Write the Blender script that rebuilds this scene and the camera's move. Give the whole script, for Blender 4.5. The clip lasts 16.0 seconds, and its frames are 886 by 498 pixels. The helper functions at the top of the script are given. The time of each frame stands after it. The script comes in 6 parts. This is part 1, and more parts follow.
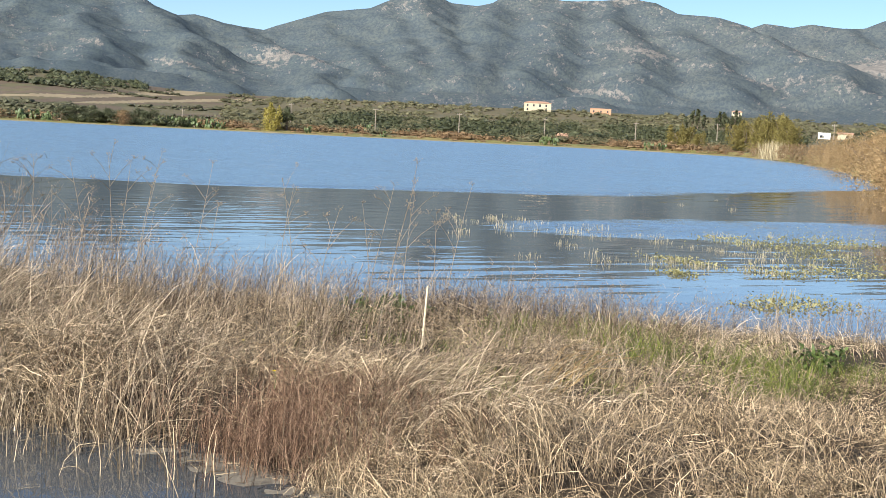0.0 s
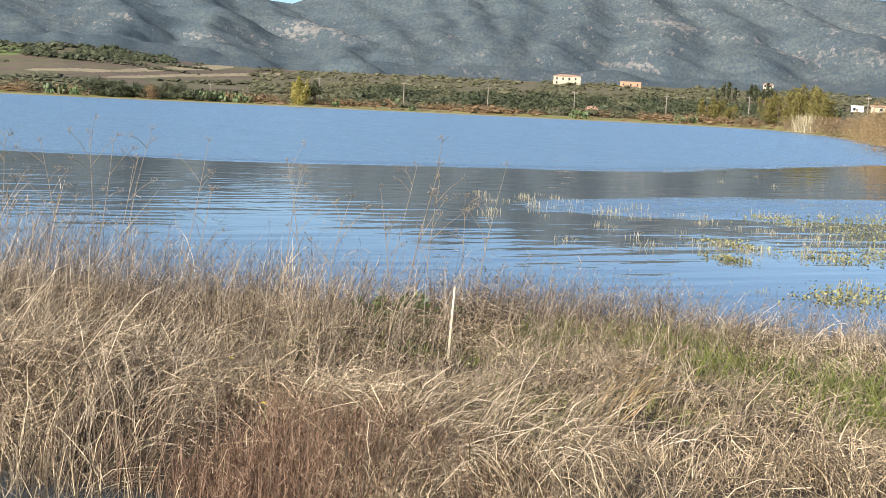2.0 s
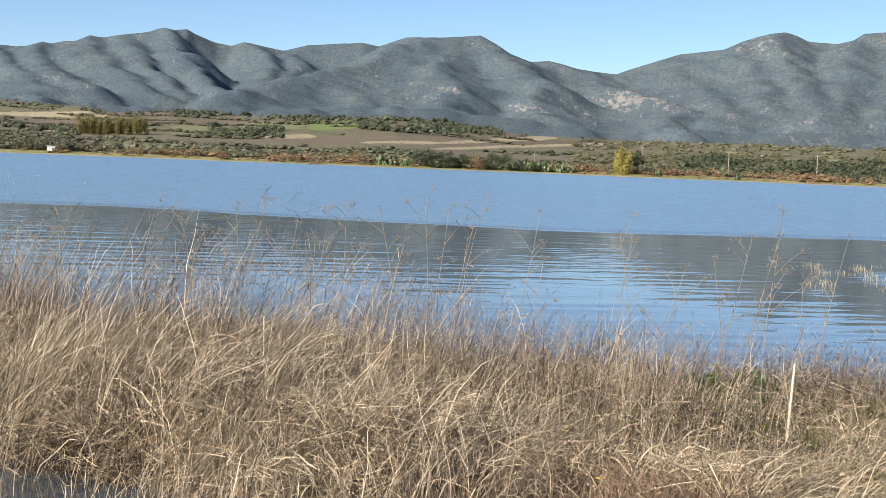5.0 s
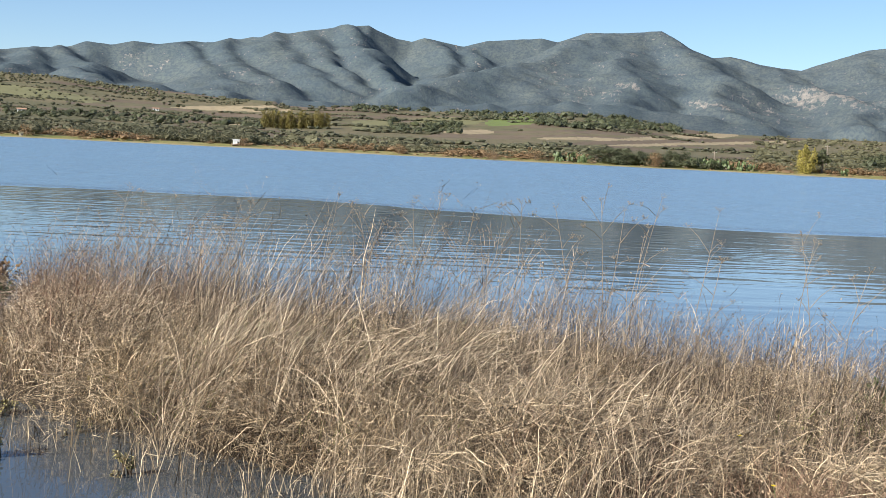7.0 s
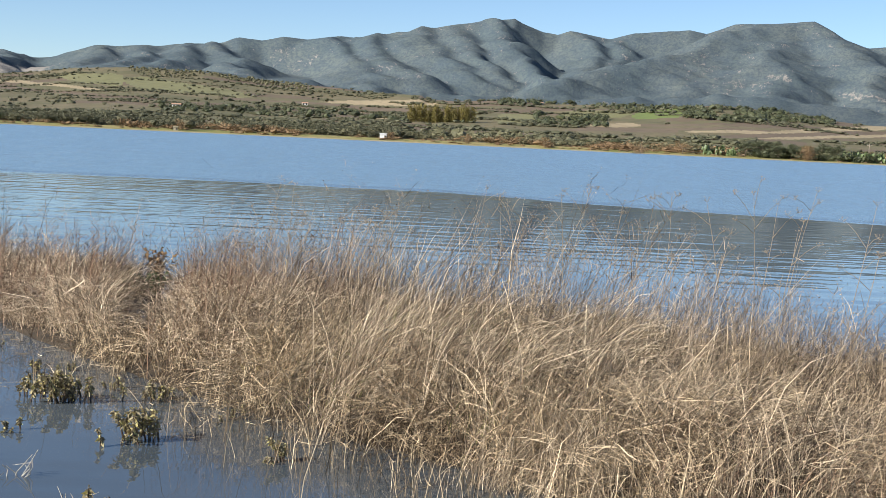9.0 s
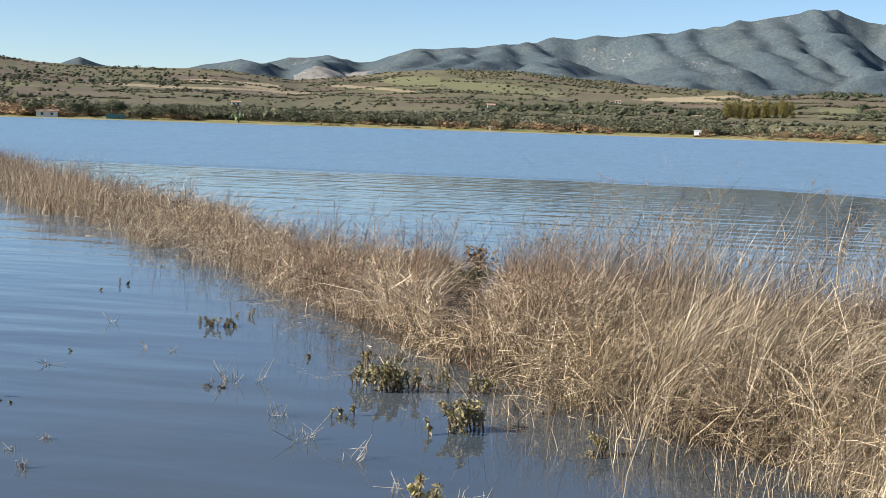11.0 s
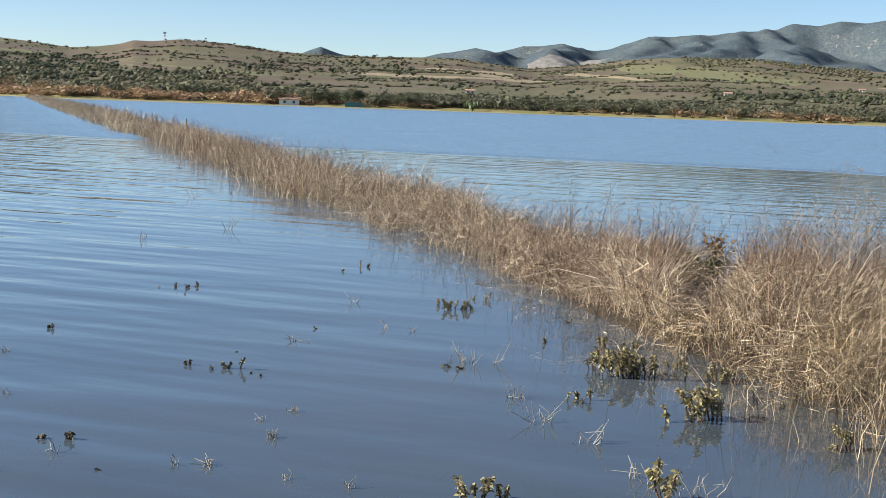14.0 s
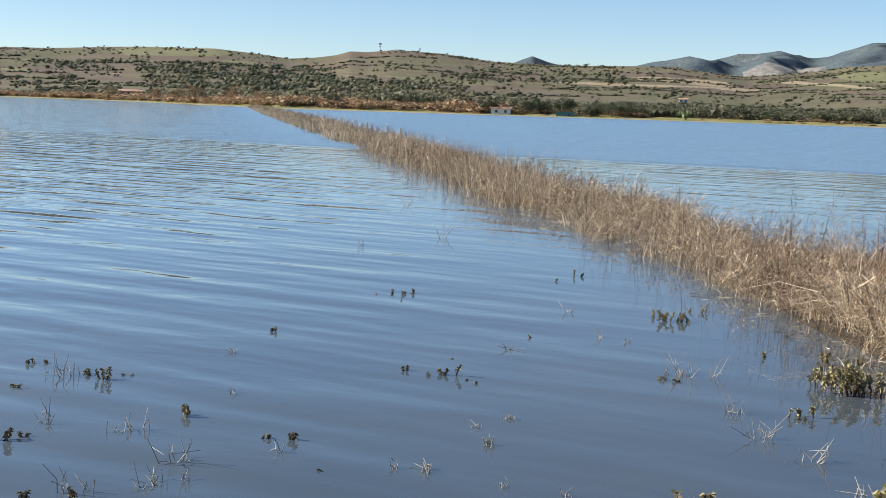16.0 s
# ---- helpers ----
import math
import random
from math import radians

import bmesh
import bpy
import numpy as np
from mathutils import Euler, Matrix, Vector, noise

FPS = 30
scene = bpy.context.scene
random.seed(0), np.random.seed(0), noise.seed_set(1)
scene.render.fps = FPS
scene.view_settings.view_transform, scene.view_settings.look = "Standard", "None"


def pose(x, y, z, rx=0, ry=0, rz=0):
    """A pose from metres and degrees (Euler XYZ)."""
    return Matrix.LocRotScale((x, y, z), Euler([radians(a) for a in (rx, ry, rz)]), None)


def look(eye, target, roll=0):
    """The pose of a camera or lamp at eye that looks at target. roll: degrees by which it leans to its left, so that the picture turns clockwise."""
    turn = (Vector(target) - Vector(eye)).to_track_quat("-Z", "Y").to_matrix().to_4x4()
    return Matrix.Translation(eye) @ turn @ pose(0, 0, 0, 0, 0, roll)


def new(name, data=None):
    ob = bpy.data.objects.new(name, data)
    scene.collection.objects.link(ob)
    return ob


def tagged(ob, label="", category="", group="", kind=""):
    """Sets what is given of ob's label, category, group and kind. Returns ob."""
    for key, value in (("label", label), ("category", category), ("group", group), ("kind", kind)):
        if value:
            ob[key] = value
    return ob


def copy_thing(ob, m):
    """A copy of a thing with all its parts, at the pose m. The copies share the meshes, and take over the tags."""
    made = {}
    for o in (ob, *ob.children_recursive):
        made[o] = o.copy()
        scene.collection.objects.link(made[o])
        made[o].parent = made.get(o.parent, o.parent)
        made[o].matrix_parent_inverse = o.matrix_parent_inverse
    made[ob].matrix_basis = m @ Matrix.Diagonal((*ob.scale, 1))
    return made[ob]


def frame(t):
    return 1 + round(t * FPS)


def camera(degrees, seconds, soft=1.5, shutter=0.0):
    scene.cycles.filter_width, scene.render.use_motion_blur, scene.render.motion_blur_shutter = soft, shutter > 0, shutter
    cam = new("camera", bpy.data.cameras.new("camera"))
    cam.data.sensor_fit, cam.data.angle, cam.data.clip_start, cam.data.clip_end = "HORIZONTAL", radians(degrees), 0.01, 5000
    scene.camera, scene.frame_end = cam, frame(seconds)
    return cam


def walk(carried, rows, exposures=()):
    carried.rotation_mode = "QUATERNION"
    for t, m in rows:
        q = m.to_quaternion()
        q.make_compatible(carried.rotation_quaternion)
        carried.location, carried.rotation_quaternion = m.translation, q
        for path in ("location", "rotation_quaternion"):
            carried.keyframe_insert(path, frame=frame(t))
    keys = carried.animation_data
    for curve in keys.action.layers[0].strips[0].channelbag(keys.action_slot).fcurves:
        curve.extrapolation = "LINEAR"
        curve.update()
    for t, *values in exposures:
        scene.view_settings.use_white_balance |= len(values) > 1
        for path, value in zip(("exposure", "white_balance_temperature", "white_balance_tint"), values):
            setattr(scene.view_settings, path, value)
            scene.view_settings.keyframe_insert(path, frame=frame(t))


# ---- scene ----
FOV = 35.657
cam = camera(FOV, 16.0, soft=0.5)
# seconds, eye x y z, heading to the left of +y, pitch up, roll
PATH = [
    (0.0, -0.859, -1.739, 2.220, -27.871, -4.826, 2.818),
    (0.5, -0.157, -0.398, 2.219, -28.317, -5.302, 2.926),
    (1.0, 0.038, -0.029, 2.213, -28.140, -5.731, 2.918),
    (1.5, 0.042, -0.025, 2.209, -27.783, -6.142, 2.738),
    (2.0, 0.031, -0.019, 2.210, -26.723, -5.964, 2.689),
    (2.5, 0.015, 0.002, 2.205, -22.806, -5.718, 2.203),
    (3.0, 0.002, 0.026, 2.202, -20.489, -5.973, 2.258),
    (3.5, -0.000, 0.042, 2.200, -18.506, -6.048, 2.128),
    (4.0, -0.003, 0.071, 2.199, -16.586, -5.775, 2.035),
    (4.5, -0.011, 0.085, 2.193, -15.304, -5.426, 2.280),
    (5.0, -0.020, 0.105, 2.213, -13.276, -3.658, 2.273),
    (5.2, -0.021, 0.106, 2.218, -12.047, -3.666, 2.210),
    (7.3, -0.012, 0.113, 2.223, -5.329, -4.160, 2.890),
    (7.5, -0.016, 0.113, 2.218, -4.834, -4.124, 2.876),
    (8.0, -0.024, 0.117, 2.220, -3.422, -4.566, 2.742),
    (8.5, -0.034, 0.115, 2.220, -2.048, -4.507, 2.968),
    (9.0, -0.041, 0.110, 2.215, 0.029, -4.704, 2.706),
    (9.5, -0.061, 0.105, 2.211, 2.446, -4.991, 2.735),
    (10.0, -0.091, 0.103, 2.214, 5.928, -5.277, 2.668),
    (10.2, -0.096, 0.091, 2.214, 7.703, -5.252, 2.457),
    (12.3, -0.115, -0.028, 2.173, 17.472, -5.699, 2.000),
    (12.5, -0.124, -0.033, 2.174, 18.040, -5.743, 2.133),
    (13.0, -0.130, -0.037, 2.173, 19.279, -6.020, 1.974),
    (13.5, -0.132, -0.050, 2.179, 21.042, -5.746, 1.872),
    (14.0, -0.144, -0.049, 2.173, 22.591, -6.059, 1.929),
    (14.5, -0.154, -0.061, 2.171, 24.179, -5.983, 2.175),
    (15.0, -0.177, -0.072, 2.167, 27.140, -6.131, 2.029),
    (15.5, -0.190, -0.084, 2.174, 29.385, -6.044, 2.049),
    (16.0, -0.198, -0.077, 2.173, 31.328, -5.959, 1.783),
]


def aim(x, y, z, yaw, pitch, roll):
    a, e = radians(yaw), radians(pitch)
    way = Vector((-math.sin(a) * math.cos(e), math.cos(a) * math.cos(e), math.sin(e)))
    return look((x, y, z), Vector((x, y, z)) + way, roll)


walk(cam, [(t, aim(*row)) for t, *row in PATH], exposures=[(0.0, 0.66, 5930, 10), (16.0, 0.66, 5930, 10)])

# ---- light ----
SUN_AZ, SUN_EL = 117.0, 28.0     # degrees to the left of +y, above the horizon
world = bpy.data.worlds.new("sky")
scene.world = world
world.use_nodes = True
wn = world.node_tree
sky = wn.nodes.new("ShaderNodeTexSky")
sky.sky_type, sky.sun_disc = "NISHITA", False
sky.sun_elevation, sky.sun_rotation = radians(SUN_EL), radians(-SUN_AZ)
sky.altitude, sky.air_density, sky.dust_density, sky.ozone_density = 2500.0, 1.0, 0.7, 2.0
wn.links.new(sky.outputs[0], wn.nodes["Background"].inputs[0])
wn.nodes["Background"].inputs[1].default_value = 0.082
sun = new("sun", bpy.data.lights.new("sun", "SUN"))
sun.data.energy, sun.data.angle, sun.data.color = 6.2, radians(0.53), (1.0, 0.93, 0.82)
sa, se = radians(SUN_AZ), radians(SUN_EL)
sun.matrix_basis = look((0, 0, 0), (math.sin(sa) * math.cos(se), -math.cos(sa) * math.cos(se), -math.sin(se)))


# ---- materials ----
def ramp(tree, fac, stops):
    node = tree.nodes.new("ShaderNodeValToRGB")
    el = node.color_ramp.elements
    while len(el) < len(stops):
        el.new(0.5)
    for e, (p, c) in zip(el, stops):
        e.position, e.color = p, (*c, 1)
    tree.links.new(fac, node.inputs[0])
    return node.outputs[0]


def noise_of(tree, scale, detail=4.0, rough=0.55, vector=None, squash=(1, 1, 1)):
    if vector is None:
        vector = tree.nodes.new("ShaderNodeNewGeometry").outputs["Position"]
    mp = tree.nodes.new("ShaderNodeMapping")
    mp.inputs["Scale"].default_value = squash
    tree.links.new(vector, mp.inputs[0])
    n = tree.nodes.new("ShaderNodeTexNoise")
    n.inputs["Scale"].default_value, n.inputs["Detail"].default_value, n.inputs["Roughness"].default_value = scale, detail, rough
    tree.links.new(mp.outputs[0], n.inputs["Vector"])
    return n.outputs["Fac"]


def mixed(tree, fac, a, b, kind="MIX"):
    m = tree.nodes.new("ShaderNodeMix")
    m.data_type, m.blend_type = "RGBA", kind
    for sock, v in ((m.inputs[0], fac), (m.inputs[6], a), (m.inputs[7], b)):
        if isinstance(v, (int, float)):
            sock.default_value = v
        elif isinstance(v, tuple):
            sock.default_value = (*v, 1)
        else:
            tree.links.new(v, sock)
    return m.outputs[2]


def maths(tree, op, a, b=0.0, clamp=False):
    m = tree.nodes.new("ShaderNodeMath")
    m.operation, m.use_clamp = op, clamp
    for sock, v in zip(m.inputs, (a, b)):
        if isinstance(v, (int, float)):
            sock.default_value = v
        else:
            tree.links.new(v, sock)
    return m.outputs[0]


def shader(name, rough=0.85, spec=0.3):
    m = bpy.data.materials.new(name)
    m.use_nodes = True
    b = m.node_tree.nodes["Principled BSDF"]
    b.inputs["Roughness"].default_value = rough
    b.inputs["Specular IOR Level"].default_value = spec
    return m, m.node_tree, b


def bumped(tree, b, height, strength, distance):
    bump = tree.nodes.new("ShaderNodeBump")
    bump.inputs["Strength"].default_value, bump.inputs["Distance"].default_value = strength, distance
    tree.links.new(height, bump.inputs["Height"])
    tree.links.new(bump.outputs[0], b.inputs["Normal"])
    return bump


def two_scale(name, c1, c2, c3, big, small, rough=0.9, bump=0.0, dist=0.1, squash=(1, 1, 1)):
    """A matt surface that varies at a large and a small scale, in metres to the minus one."""
    m, t, b = shader(name, rough)
    col = ramp(t, noise_of(t, big, 3, squash=squash), [(0.35, c1), (0.65, c2)])
    col = mixed(t, ramp(t, noise_of(t, small, 4), [(0.5, (0, 0, 0)), (0.68, (1, 1, 1))]), col, c3)
    t.links.new(col, b.inputs["Base Color"])
    if bump:
        bumped(t, b, noise_of(t, small * 2, 5), bump, dist)
    return m


def island_tinted(name, stops, rough=0.8, spec=0.2, through_light=0.0):
    """Each loose piece of the mesh takes its own tint from the ramp."""
    m, t, b = shader(name, rough, spec)
    g = t.nodes.new("ShaderNodeNewGeometry")
    col = ramp(t, g.outputs["Random Per Island"], stops)
    col = mixed(t, 0.16, col, ramp(t, noise_of(t, 0.9, 3), [(0.3, tuple(0.6 * v for v in stops[0][1])), (0.7, stops[-1][1])]))
    t.links.new(col, b.inputs["Base Color"])
    if through_light:
        tr = t.nodes.new("ShaderNodeBsdfTranslucent")
        t.links.new(col, tr.inputs[0])
        mx = t.nodes.new("ShaderNodeMixShader")
        mx.inputs[0].default_value = through_light
        t.links.new(b.outputs[0], mx.inputs[1])
        t.links.new(tr.outputs[0], mx.inputs[2])
        t.links.new(mx.outputs[0], t.nodes["Material Output"].inputs[0])
    return m


def plain(name, c, rough=0.7, spec=0.3, grain=20.0, vary=0.15):
    m, t, b = shader(name, rough, spec)
    lo = tuple(v * (1 - vary) for v in c)
    t.links.new(ramp(t, noise_of(t, grain, 4), [(0.3, lo), (0.7, c)]), b.inputs["Base Color"])
    return m


def water_material():
    m, t, b = shader("lake_water", 0.02, 0.5)
    b.inputs["IOR"].default_value = 1.333
    geo = t.nodes.new("ShaderNodeNewGeometry")
    sep = t.nodes.new("ShaderNodeSeparateXYZ")
    t.links.new(geo.outputs["Position"], sep.inputs[0])
    x, y = sep.outputs[0], sep.outputs[1]
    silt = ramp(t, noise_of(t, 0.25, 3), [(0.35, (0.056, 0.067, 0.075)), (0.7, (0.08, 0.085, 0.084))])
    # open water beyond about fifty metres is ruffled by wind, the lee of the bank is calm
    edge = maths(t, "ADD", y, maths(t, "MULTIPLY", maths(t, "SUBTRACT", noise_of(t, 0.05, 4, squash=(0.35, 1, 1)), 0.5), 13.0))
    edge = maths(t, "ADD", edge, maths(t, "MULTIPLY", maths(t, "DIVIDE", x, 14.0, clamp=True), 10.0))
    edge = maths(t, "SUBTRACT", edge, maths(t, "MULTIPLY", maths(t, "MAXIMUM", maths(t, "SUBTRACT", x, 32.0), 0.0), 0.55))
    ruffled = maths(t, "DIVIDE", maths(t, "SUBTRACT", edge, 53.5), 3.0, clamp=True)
    # across the strip of reeds the wind reaches the water again
    side = maths(t, "ADD", maths(t, "MULTIPLY", x, -0.761), maths(t, "MULTIPLY", y, -0.648))
    pond = maths(t, "DIVIDE", maths(t, "SUBTRACT", side, -4.5), 10.0, clamp=True)
    # a patch of breeze in the shallows
    px, py = maths(t, "DIVIDE", maths(t, "SUBTRACT", x, 27.0), 13.0), maths(t, "DIVIDE", maths(t, "SUBTRACT", y, 27.0), 5.0)
    gust = maths(t, "SUBTRACT", 1.25, maths(t, "ADD", maths(t, "ADD", maths(t, "MULTIPLY", px, px), maths(t, "MULTIPLY", py, py)), maths(t, "MULTIPLY", noise_of(t, 0.25, 3), 0.9)), clamp=True)
    ruffled = maths(t, "MAXIMUM", ruffled, maths(t, "MULTIPLY", gust, 0.8))
    ruffled = maths(t, "MULTIPLY", ruffled, maths(t, "SUBTRACT", 1.0, maths(t, "MULTIPLY", pond, 0.8)))
    waves = noise_of(t, 0.62, 2, 0.5, squash=(0.5, 1.5, 1))
    swell = noise_of(t, 1.25, 1, 0.4, squash=(0.22, 1.0, 1))
    chop = noise_of(t, 2.7, 2, 0.5, squash=(0.5, 1.1, 1))
    fine = noise_of(t, 9.0, 3, 0.6, squash=(0.6, 1.0, 1))
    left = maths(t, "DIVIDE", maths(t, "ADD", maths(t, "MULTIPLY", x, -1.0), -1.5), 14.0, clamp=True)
    # the sky's reflected blue is put into the base colour of open and windward water
    sky_tint = maths(t, "MAXIMUM", ruffled, maths(t, "MULTIPLY", left, 0.42))
    t.links.new(mixed(t, sky_tint, silt, (0.16, 0.238, 0.302)), b.inputs["Base Color"])
    h = maths(t, "MULTIPLY", waves, maths(t, "ADD", maths(t, "ADD", 0.005, maths(t, "MULTIPLY", pond, 0.026)), maths(t, "MULTIPLY", left, 0.016)))
    h = maths(t, "ADD", h, maths(t, "MULTIPLY", chop, maths(t, "ADD", maths(t, "ADD", 0.0018, maths(t, "MULTIPLY", left, 0.002)), maths(t, "ADD", maths(t, "MULTIPLY", ruffled, 0.05), maths(t, "MULTIPLY", pond, 0.007)))))
    out = maths(t, "MULTIPLY", maths(t, "DIVIDE", maths(t, "SUBTRACT", y, 15.0), 14.0, clamp=True), maths(t, "ADD", 0.0035, maths(t, "MULTIPLY", maths(t, "DIVIDE", maths(t, "SUBTRACT", 9.0, x), 12.0, clamp=True), 0.005)))
    h = maths(t, "ADD", h, maths(t, "MULTIPLY", chop, maths(t, "MULTIPLY", out, 0.3)))
    h = maths(t, "ADD", h, maths(t, "MULTIPLY", swell, maths(t, "ADD", maths(t, "MULTIPLY", maths(t, "ADD", pond, 0.12), 0.075), maths(t, "MULTIPLY", out, 0.6))))
    h = maths(t, "ADD", h, maths(t, "MULTIPLY", fine, maths(t, "ADD", 0.0002, maths(t, "MULTIPLY", ruffled, 0.02))))
    bump = bumped(t, b, h, 1.0, 1.0)
    # wind waves run towards the bank and show their faces to it
    lean = t.nodes.new("ShaderNodeCombineXYZ")
    streak = maths(t, "MULTIPLY", maths(t, "ADD", noise_of(t, 0.5, 5, 0.75, squash=(0.5, 1, 1)), noise_of(t, 0.3, 4, 0.7, squash=(1, 0.16, 1))), 2.6)
    streak = maths(t, "SUBTRACT", streak, 1.6, clamp=False)
    t.links.new(maths(t, "MULTIPLY", maths(t, "MULTIPLY", ruffled, -0.13), streak), lean.inputs[1])
    tilt = t.nodes.new("ShaderNodeVectorMath")
    t.links.new(bump.outputs[0], tilt.inputs[0])
    t.links.new(lean.outputs[0], tilt.inputs[1])
    unit = t.nodes.new("ShaderNodeVectorMath")
    unit.operation = "NORMALIZE"
    t.links.new(tilt.outputs[0], unit.inputs[0])
    t.links.new(unit.outputs[0], b.inputs["Normal"])
    rough = maths(t, "ADD", 0.02, maths(t, "MULTIPLY", ruffled, 0.14))
    t.links.new(rough, b.inputs["Roughness"])
    return m


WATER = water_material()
MUD = two_scale("lake_mud", (0.10, 0.085, 0.06), (0.16, 0.13, 0.09), (0.2, 0.17, 0.12), 0.5, 3.0, 0.7, 0.4, 0.02)
SHORE_GRASS = two_scale("shore_turf", (0.19, 0.18, 0.045), (0.3, 0.235, 0.09), (0.12, 0.13, 0.03), 0.06, 0.6)
SCRUB_SOIL = two_scale("scrub_soil", (0.17, 0.132, 0.068), (0.128, 0.108, 0.05), (0.09, 0.08, 0.036), 0.03, 0.25)
PLOUGHED = two_scale("ploughed_field", (0.125, 0.088, 0.052), (0.155, 0.112, 0.068), (0.1, 0.073, 0.041), 0.012, 0.15, squash=(0.3, 1, 1))
STUBBLE = two_scale("stubble_field", (0.35, 0.27, 0.155), (0.29, 0.225, 0.125), (0.22, 0.17, 0.095), 0.015, 0.2)
DULL_GREEN = two_scale("pasture", (0.112, 0.1, 0.043), (0.14, 0.12, 0.056), (0.085, 0.076, 0.035), 0.012, 0.12)
BRIGHT_GREEN = two_scale("winter_wheat", (0.135, 0.165, 0.04), (0.16, 0.19, 0.05), (0.12, 0.14, 0.042), 0.02, 0.2)
FRESH_PASTURE = two_scale("fresh_pasture", (0.165, 0.155, 0.062), (0.195, 0.175, 0.08), (0.13, 0.12, 0.05), 0.012, 0.12)
SAND = two_scale("sandy_shore", (0.36, 0.28, 0.17), (0.28, 0.23, 0.12), (0.2, 0.19, 0.08), 0.05, 0.8)
BANK_SOIL = two_scale("bank_litter", (0.04, 0.028, 0.016), (0.065, 0.046, 0.027), (0.025, 0.019, 0.012), 0.8, 6.0, 0.95, 0.6, 0.05)


# ---- terrain ----
def value_noise(x, y, seed=0):
    xi, yi = np.floor(x).astype(np.int64), np.floor(y).astype(np.int64)
    fx, fy = x - xi, y - yi
    fx, fy = fx * fx * (3 - 2 * fx), fy * fy * (3 - 2 * fy)

    def h(a, b):
        v = np.sin(a * 127.1 + b * 311.7 + seed * 74.7) * 43758.5453
        return v - np.floor(v)
    return (h(xi, yi) * (1 - fx) + h(xi + 1, yi) * fx) * (1 - fy) + (h(xi, yi + 1) * (1 - fx) + h(xi + 1, yi + 1) * fx) * fy


def fbm(x, y, octaves=4, seed=0):
    v, a, s = 0.0, 0.5, 0.0
    for k in range(octaves):
        v, s = v + a * value_noise(x * 2 ** k, y * 2 ** k, seed + k), s + a
        a *= 0.5
    return v / s


def ridged(x, y, octaves=4, seed=0):
    v, a, s = 0.0, 0.5, 0.0
    for k in range(octaves):
        v, s = v + a * (1 - np.abs(2 * value_noise(x * 2 ** k, y * 2 ** k, seed + k) - 1)), s + a
        a *= 0.5
    return v / s


def table(az, xs, ys):
    return np.interp(-az, [-v for v in xs], ys)


# heading (degrees left of +y) and the height of the skyline of the mountains in degrees
SKY_AZ = [62, 50, 30, 28.6, 27.9, 27.2, 25.6, 24, 22.9, 21.5, 20.7, 19.6, 18.9, 18.1, 17.4, 16.1, 15.2, 14.3, 13.6, 12.4, 10.6, 9.4, 8.8, 7.8, 7, 6, 4.7, 3.8, 2.9, 1.9, 1.2, 0.1, -0.9, -1.2, -1.8, -2.5, -2.8, -3.7, -4.3, -4.8, -5.4, -6.4, -7.4, -8.7, -9.6, -10.3, -11.4, -12.8, -14.5, -15.2, -15.7, -16.6, -17.3, -17.8, -18.5, -20.1, -20.6, -22.6, -24.4, -25.2, -26.1, -26.8, -27.3, -27.7, -28.8, -29.4, -29.8, -31, -32.4, -33.8, -35.1, -36.1, -37, -38.7, -39.5, -39.9, -40.4, -41.5, -42.3, -43.6, -44.3, -45.1, -47, -50, -62]
SKY_EL = [1, 1.2, 1.2, 1.87, 2.13, 1.9, 1.6, 1.92, 2.2, 2.33, 2.15, 2.48, 2.51, 2.62, 2.43, 2.46, 2.69, 3.01, 3, 3.11, 3.32, 3.42, 3.62, 3.53, 3.73, 3.66, 3.88, 3.86, 4.16, 4.17, 4.51, 4.68, 4.92, 4.85, 5, 5.04, 4.85, 4.45, 4.36, 4.53, 4.42, 4.24, 4.52, 4.65, 4.73, 4.6, 5.02, 5.1, 5.21, 4.84, 4.52, 4.2, 4.27, 4.18, 3.99, 3.81, 4.01, 4.69, 4.93, 5.31, 5.6, 5.68, 5.51, 5.31, 5.24, 5.38, 5.65, 5.75, 5.6, 5.69, 5.81, 5.67, 5.25, 5.19, 4.95, 4.85, 5.02, 4.87, 5.03, 4.89, 4.91, 5.25, 5.2, 5.4, 4]
# the same for the farmed land in front of them
HILL_AZ = [62, 49.2, 47.3, 44.9, 43.6, 40.9, 39.3, 37.9, 36.8, 36, 35.4, 34.7, 33.6, 31.7, 29.5, 27.2, 24.9, 23.5, 22.1, 20.3, 19.2, 17.9, 16.6, 15.2, 13.3, 11.9, 10.1, 8.7, 7.3, 4.7, 3.5, 1.2, 1, -0.2, -1.9, -4.2, -6.4, -8.8, -11.1, -13, -14.6, -17, -19.3, -21.6, -25, -30.9, -36, -48, -62]
HILL_EL = [1.5, 1.74, 1.77, 1.92, 1.97, 2, 1.86, 1.7, 1.78, 1.9, 2.08, 2.07, 2.19, 2.11, 1.85, 1.77, 1.8, 1.83, 1.81, 1.59, 1.53, 1.65, 1.79, 2.01, 2.14, 2.12, 2.11, 1.97, 1.87, 1.76, 1.65, 1.61, 1.48, 1.44, 1.55, 1.52, 1.55, 1.6, 1.74, 1.61, 1.39, 1.18, 1.15, 1.14, 1.15, 1.15, 1.15, 1.1, 1]
CREST_AZ, CREST_R = [62, 20, 16, 12, 5, 0, -10, -62], [1500, 1500, 1600, 1500, 1300, 1000, 900, 850]
LAKE_AZ, LAKE_R = [62, 49, 45, 41.5, 38, -36, -40, -43, -45, -48, -52, -58, -62], [620, 600, 530, 430, 355, 350, 315, 200, 120, 60, 30, 19, 16]
